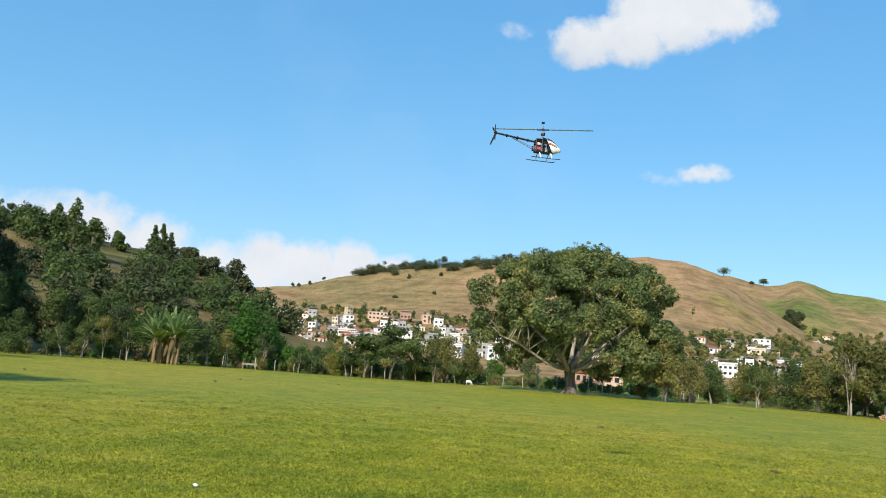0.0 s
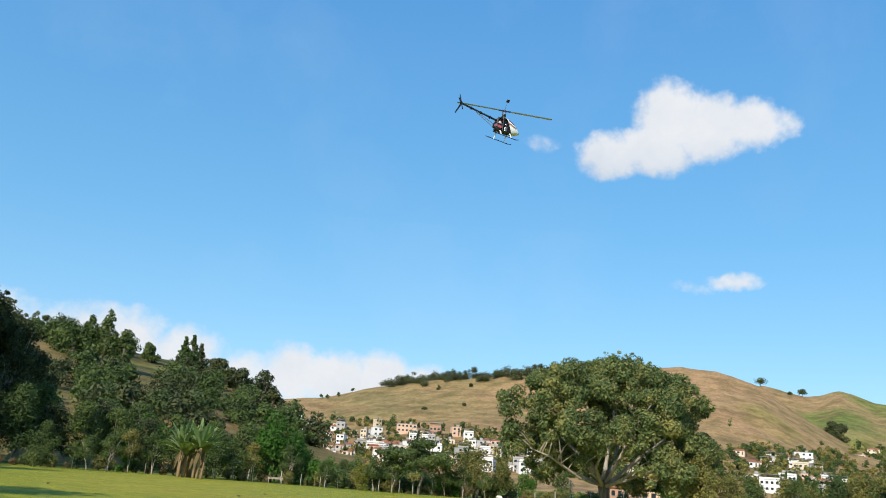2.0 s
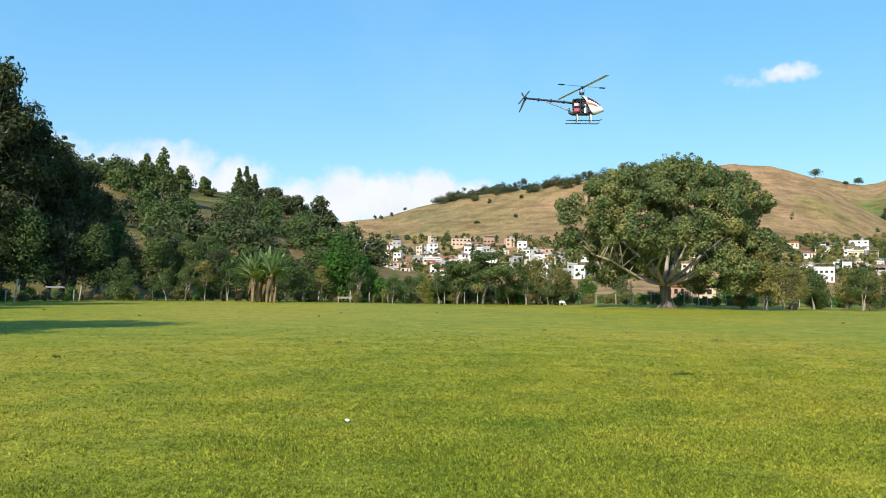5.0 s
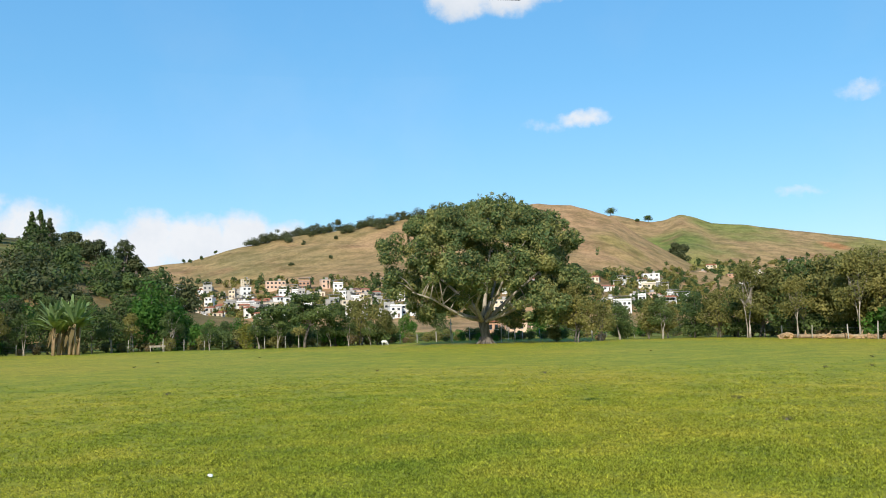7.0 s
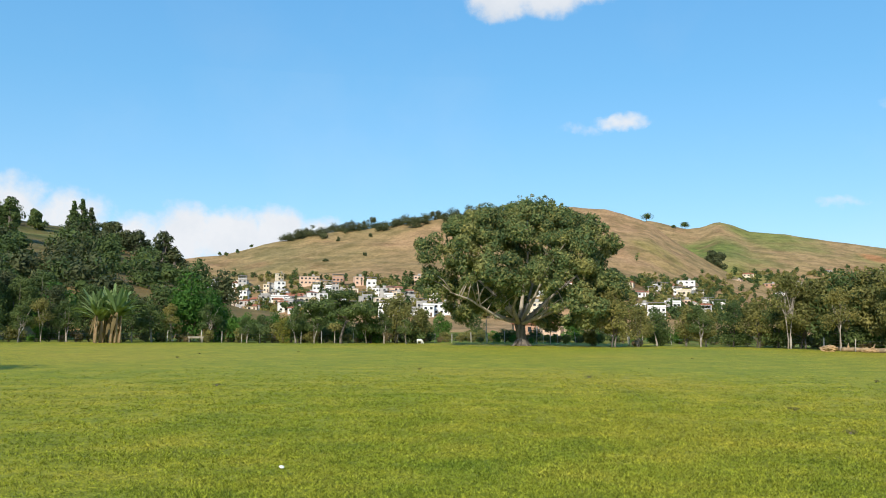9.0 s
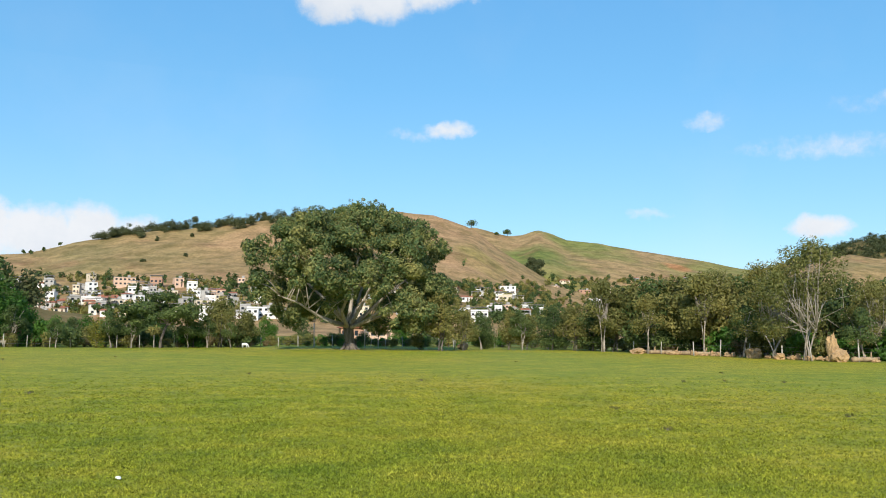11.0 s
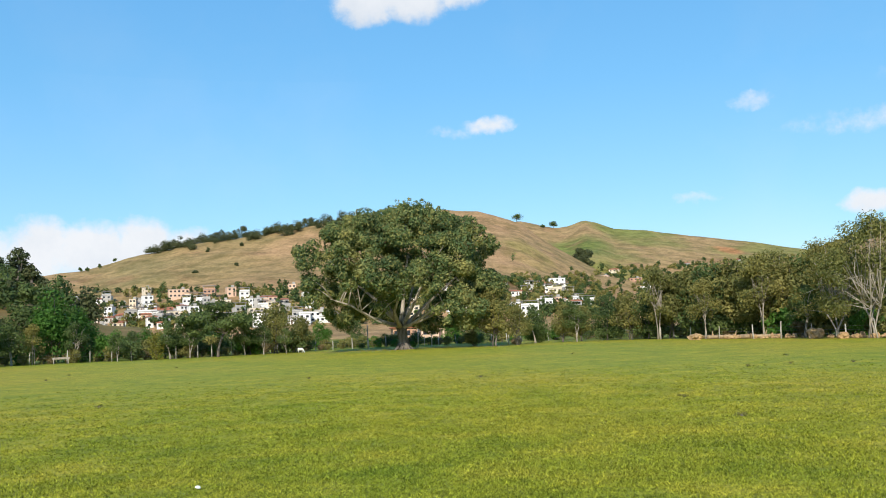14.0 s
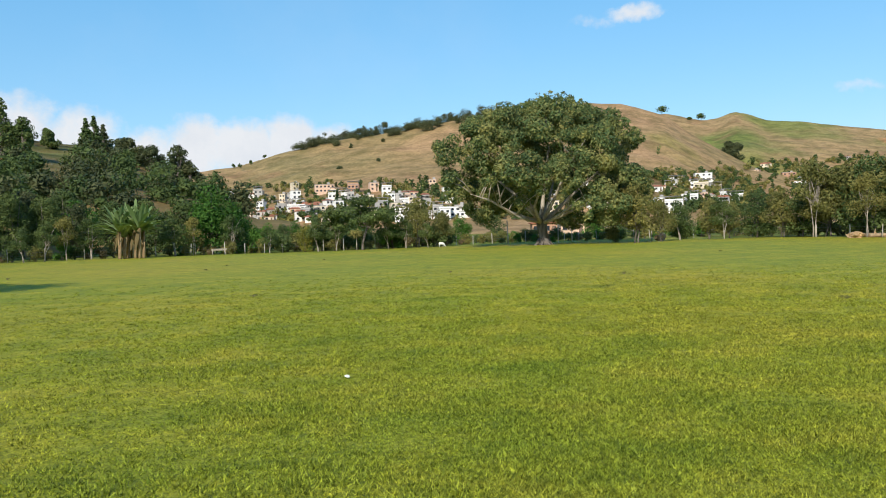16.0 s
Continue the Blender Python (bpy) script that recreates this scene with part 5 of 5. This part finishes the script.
def pod(u, v):
    """A point of the canopy: u from its rear edge to the nose, v round it from the top."""
    x = -0.02 + 0.30 * u
    w = 0.072 * (1 - max(0, u - 0.35) ** 2 * 2.1) ** 0.5 if u < 1 else 0.012
    top = -0.105 - 0.02 * u - 0.155 * u ** 2.2
    low = -0.36 + 0.065 * u ** 3
    if u >= 0.999:
        top, low = -0.285, -0.30
    mid, half = (top + low) / 2, (top - low) / 2
    a = 2 * math.pi * v
    return Vector((x, w * math.copysign(abs(math.sin(a)) ** 0.8, math.sin(a)), mid + half * math.copysign(abs(math.cos(a)) ** 0.85, math.cos(a))))


def pod_patch(u0, u1, v0, v1, nu, nv, proud=0.0, skew=0.0):
    """A piece of the canopy's shell, standing proud of it, with a thickness."""
    bm = bmesh.new()
    rows = []
    for i in range(nu + 1):
        row = []
        for j in range(nv + 1):
            v = v0 + (v1 - v0) * j / nv
            u = min(1.0, max(0.0, u0 + (u1 - u0) * i / nu + skew * (abs(((v + 0.5) % 1) - 0.5) * 2)))
            p = pod(u, v)
            c = Vector((p.x, 0, (pod(u, 0).z + pod(u, 0.5).z) / 2))
            row.append(bm.verts.new(p + (p - c).normalized() * proud))
        rows.append(row)
    for a, b in zip(rows, rows[1:]):
        for j in range(nv):
            bm.faces.new((a[j], a[j + 1], b[j + 1], b[j]))
    return bm


def helicopter():
    ob = tagged(new("model_helicopter"), "flying model helicopter with white and red canopy and black tail boom", "helicopter")
    canopy = part("canopy", pod_patch(0, 1, 0, 1, 16, 28, 0, 0.66), H_WHITE, ob, "white canopy with gold and dark red trim", True)
    part("windscreen", pod_patch(0.28, 0.84, -0.15, 0.15, 10, 8, 0.003, 0.0), H_RED, canopy, "dark red windscreen", True)
    for v0, v1 in ((0.2, 0.235), (0.8, 0.765)):
        part("stripe", pod_patch(0.03, 0.5, v0, v1, 10, 6, 0.003, 0.5), H_GOLD, canopy, "brown and gold flame stripe", True)
    bm = bmesh.new()
    for s in (-1, 1):
        for x0, z0, x1, z1 in ((-0.11, -0.15, -0.11, -0.34), (-0.11, -0.16, 0.06, -0.15), (-0.11, -0.34, 0.12, -0.34), (-0.02, -0.15, -0.02, -0.34), (0.06, -0.15, 0.13, -0.33), (-0.11, -0.25, 0.03, -0.25)):
            tube(bm, [(x0, s * 0.046, z0), (x1, s * 0.046, z1)], [0.008, 0.008], 6)
    box(bm, 0.0, 0, -0.165, 0.17, 0.075, 0.05, 0, 0.01)
    box(bm, 0.06, 0, -0.25, 0.13, 0.06, 0.15, 0, 0.01)
    box(bm, 0.0, 0, -0.338, 0.24, 0.08, 0.012)
    box(bm, -0.1, 0, -0.2, 0.03, 0.06, 0.08, 0, 0.006)
    part("frame", bm, H_BLACK, ob, "black carbon side frames")
    bm = bmesh.new()
    tube(bm, [(-0.115, 0.0, -0.285), (-0.03, 0.0, -0.285)], [0.042, 0.042], 14)
    box(bm, -0.07, 0.0, -0.29, 0.085, 0.088, 0.06, 0, 0.012)
    part("fuel_tank", bm, H_TANK, ob, "red fuel tank")
    bm = bmesh.new()
    box(bm, -0.075, 0, -0.225, 0.07, 0.086, 0.05, 0, 0.012)
    part("header_tank", bm, H_PALE, ob, "pale pink tank")
    bm = bmesh.new()
    tube(bm, [(0.05, 0, -0.325), (0.05, 0, -0.26)], [0.036, 0.034], 12)
    for k in range(5):
        tube(bm, [(0.05, 0, -0.29 + k * 0.016), (0.05, 0, -0.284 + k * 0.016)], [0.042, 0.042], 12)
    part("engine", bm, H_STEEL, ob, "finned metal engine")
    bm = bmesh.new()
    tube(bm, [(-0.06, -0.05, -0.33), (-0.12, -0.055, -0.345), (-0.17, -0.05, -0.33)], [0.016, 0.024, 0.012], 10)
    box(bm, -0.16, -0.02, -0.30, 0.02, 0.02, 0.07)
    part("muffler", bm, H_BLACK, ob)
    boom = bmesh.new()
    tube(boom, [(-0.06, 0, -0.20), (-0.4, 0, -0.165), (-0.74, 0, -0.13)], [0.014, 0.0135, 0.013], 12)
    for x in (-0.22, -0.38, -0.54):
        tube(boom, [(x, 0, -0.184 - (x + 0.22) * 0.1), (x - 0.02, 0, -0.182 - (x + 0.22) * 0.1)], [0.022, 0.022], 10)
    boom = part("tail_boom", boom, H_BLACK, ob, "black tail boom")
    for s in (-1, 1):
        bm = bmesh.new()
        tube(bm, [(-0.1, s * 0.04, -0.31), (-0.46, s * 0.008, -0.175)], [0.005, 0.005], 7)
        part("boom_strut", bm, H_STEEL, ob, "thin steel strut")
    bm = bmesh.new()
    pts = [(-0.70, 0, -0.11), (-0.755, 0, -0.10), (-0.775, 0, -0.06), (-0.75, 0, -0.06), (-0.725, 0, -0.125), (-0.745, 0, -0.17), (-0.80, 0, -0.31), (-0.785, 0, -0.315), (-0.705, 0, -0.15)]
    both = [[bm.verts.new((x, s * 0.0025, z)) for x, _, z in pts] for s in (-1, 1)]
    for i in range(len(pts)):
        j = (i + 1) % len(pts)
        bm.faces.new((both[0][i], both[0][j], both[1][j], both[1][i]))
    bm.faces.new(both[0][::-1])
    bm.faces.new(both[1])
    part("tail_fin", bm, H_BLACK, ob, "black vertical tail fin")
    bm = bmesh.new()
    tube(bm, [(0, 0, -0.13), (0, 0, 0.012)], [0.008, 0.008], 10)
    part("mast", bm, H_STEEL, ob)
    bm = bmesh.new()
    tube(bm, [(0, 0, -0.085), (0, 0, -0.06)], [0.03, 0.03], 12)
    for s in (-1, 1):
        tube(bm, [(s * 0.03, 0, -0.07), (s * 0.028, 0.01, -0.005)], [0.003, 0.003], 6)
    part("swashplate", bm, H_BLACK, ob)
    for s in (-1, 1):
        bm = bmesh.new()
        tube(bm, [(-0.2, s * 0.105, -0.437), (0.2, s * 0.105, -0.44), (0.24, s * 0.105, -0.425)], [0.006, 0.006, 0.005], 8)
        part("skid", bm, H_BLACK, ob, "black skid tube")
        for x in (-0.06, 0.11):
            bm = bmesh.new()
            pts = [(x, s * 0.03, -0.345), (x, s * 0.06, -0.365), (x, s * 0.095, -0.41), (x, s * 0.105, -0.44)]
            tube(bm, pts, [0.01, 0.009, 0.008, 0.008], 8)
            part("skid_leg", bm, H_WHITE, ob, "white skid leg")
    rotor = bmesh.new()
    tube(rotor, [(0, 0, -0.014), (0, 0, 0.018)], [0.018, 0.016], 12)
    tube(rotor, [(-0.09, 0, 0), (0.09, 0, 0)], [0.011, 0.011], 10)
    rotor = part("main_rotor", rotor, H_BLACK, ob, "black rotor head")
    for s in (-1, 1):
        bm = bmesh.new()
        sec = [(-0.018, 0.002), (-0.008, 0.005), (0.01, 0.004), (0.027, 0.0), (0.01, -0.003), (-0.008, -0.004)]
        rings = [[bm.verts.new((s * r, s * y * k, z * k)) for y, z in sec] for r, k in ((0.075, 0.55), (0.12, 1.0), (0.4, 1.0), (0.7, 1.0), (0.715, 0.8))]
        for a, b in zip(rings, rings[1:]):
            for i in range(6):
                bm.faces.new((a[i], a[(i + 1) % 6], b[(i + 1) % 6], b[i]))
        bm.faces.new(rings[0])
        bm.faces.new(rings[-1][::-1])
        bmesh.ops.recalc_face_normals(bm, faces=bm.faces)
        part("blade", bm, H_BLADE, rotor, "long glossy white rotor blade")
    bm = bmesh.new()
    tube(bm, [(0, -0.33, 0.022), (0, 0.33, 0.022)], [0.003, 0.003], 6)
    part("flybar", bm, H_STEEL, rotor)
    for s in (-1, 1):
        bm = bmesh.new()
        box(bm, 0, s * 0.285, 0.022, 0.045, 0.085, 0.008, 0, 0.003)
        part("paddle", bm, H_BLACK, rotor, "black flybar paddle")
    tail = bmesh.new()
    tube(tail, [(0, -0.012, 0), (0, 0.012, 0)], [0.01, 0.01], 8)
    tail = part("tail_rotor", tail, H_BLACK, ob)
    tail.location = (-0.735, -0.03, -0.13)
    for s in (-1, 1):
        bm = bmesh.new()
        box(bm, 0, 0, s * 0.062, 0.016, 0.003, 0.1, 0, 0.0015)
        part("tail_blade", bm, H_BLACK, tail)
    return ob, rotor, tail


HELI, ROTOR, TAIL = helicopter()


def motions():
    rows = [(t, pose(x, y, z) @ pose(0, 0, 0, 0, 0, yaw) @ pose(0, 0, 0, 0, dip, 0) @ pose(0, 0, 0, bank, 0, 0)) for t, x, y, z, bank, dip, yaw in (
    (0, -0.31, 12.06, 5.10, 0, -1, 22),
    (0.5, -0.40, 11.62, 4.42, 0, 3, 20),
    (1, -0.68, 12.02, 3.44, 0, 1, 8),
    (1.5, -0.75, 11.60, 6.73, 0, 0, 30),
    (2, -1.25, 11.72, 6.93, 0, 5, 36),
    (2.5, -2.28, 12.84, 4.09, 0, 0, 16),
    (3, -2.60, 12.74, 4.00, 0, 10, 18),
    (3.2, -2.65, 12.42, 4.58, 0, 9, 18),
    (5.3, -1.10, 10.97, 4.15, 0, 0, 8),
    (5.5, -0.87, 10.81, 4.44, 0, 1, 8),
    (6.0, -0.15, 9.99, 7.53, 0, -4, 10),
    (6.5, -0.02, 10.04, 8.16, 0, -5, 12),
    (7.0, -0.62, 9.78, 5.85, 0, -5, 20),
    (7.5, -0.87, 9.22, 4.69, 0, -5, 40),
    (8.0, -1.14, 10.0, 5.52, 0, -6, 34),
    (10.5, 0.53, 12.17, 8.99, 0, -8, 30),
    (11, 2.37, 14.50, 8.25, 0, -10, 36),
    (11.5, 3.40, 15.40, 6.74, 0, -11, 40),
    (12, 3.25, 15.71, 6.65, 0, -13, 42),
    (12.5, 3.19, 15.99, 5.79, 0, -14, 43),
    (13, 2.97, 16.25, 5.09, 0, -11, 40),
    (13.5, 2.16, 16.36, 6.55, 0, -4, 32),
    (14, 1.45, 16.10, 8.96, 0, -3, 30),
    (14.5, 0.60, 16.12, 9.40, 0, -4, 28),
    (15, -0.84, 15.55, 8.82, 0, -4, 25),
    (15.5, -1.96, 14.19, 7.27, 0, -4, 22),
    (16, -2.01, 13.48, 6.55, 0, -4, 20),)]
    walk(HELI, rows)
    spin, swirl, turn = [], [], -22.0
    for k in range(161):
        spin.append((k / 10, pose(0, 0, 0, 0, 0, turn)))
        swirl.append((k / 10, pose(-0.735, -0.03, -0.13, 0, 80.0 * k, 0)))
        turn += 64.0 if 40 <= k < 46 else 81.0 if 90 <= k < 100 else 72.0
    walk(ROTOR, spin)
    walk(TAIL, swirl)


motions()
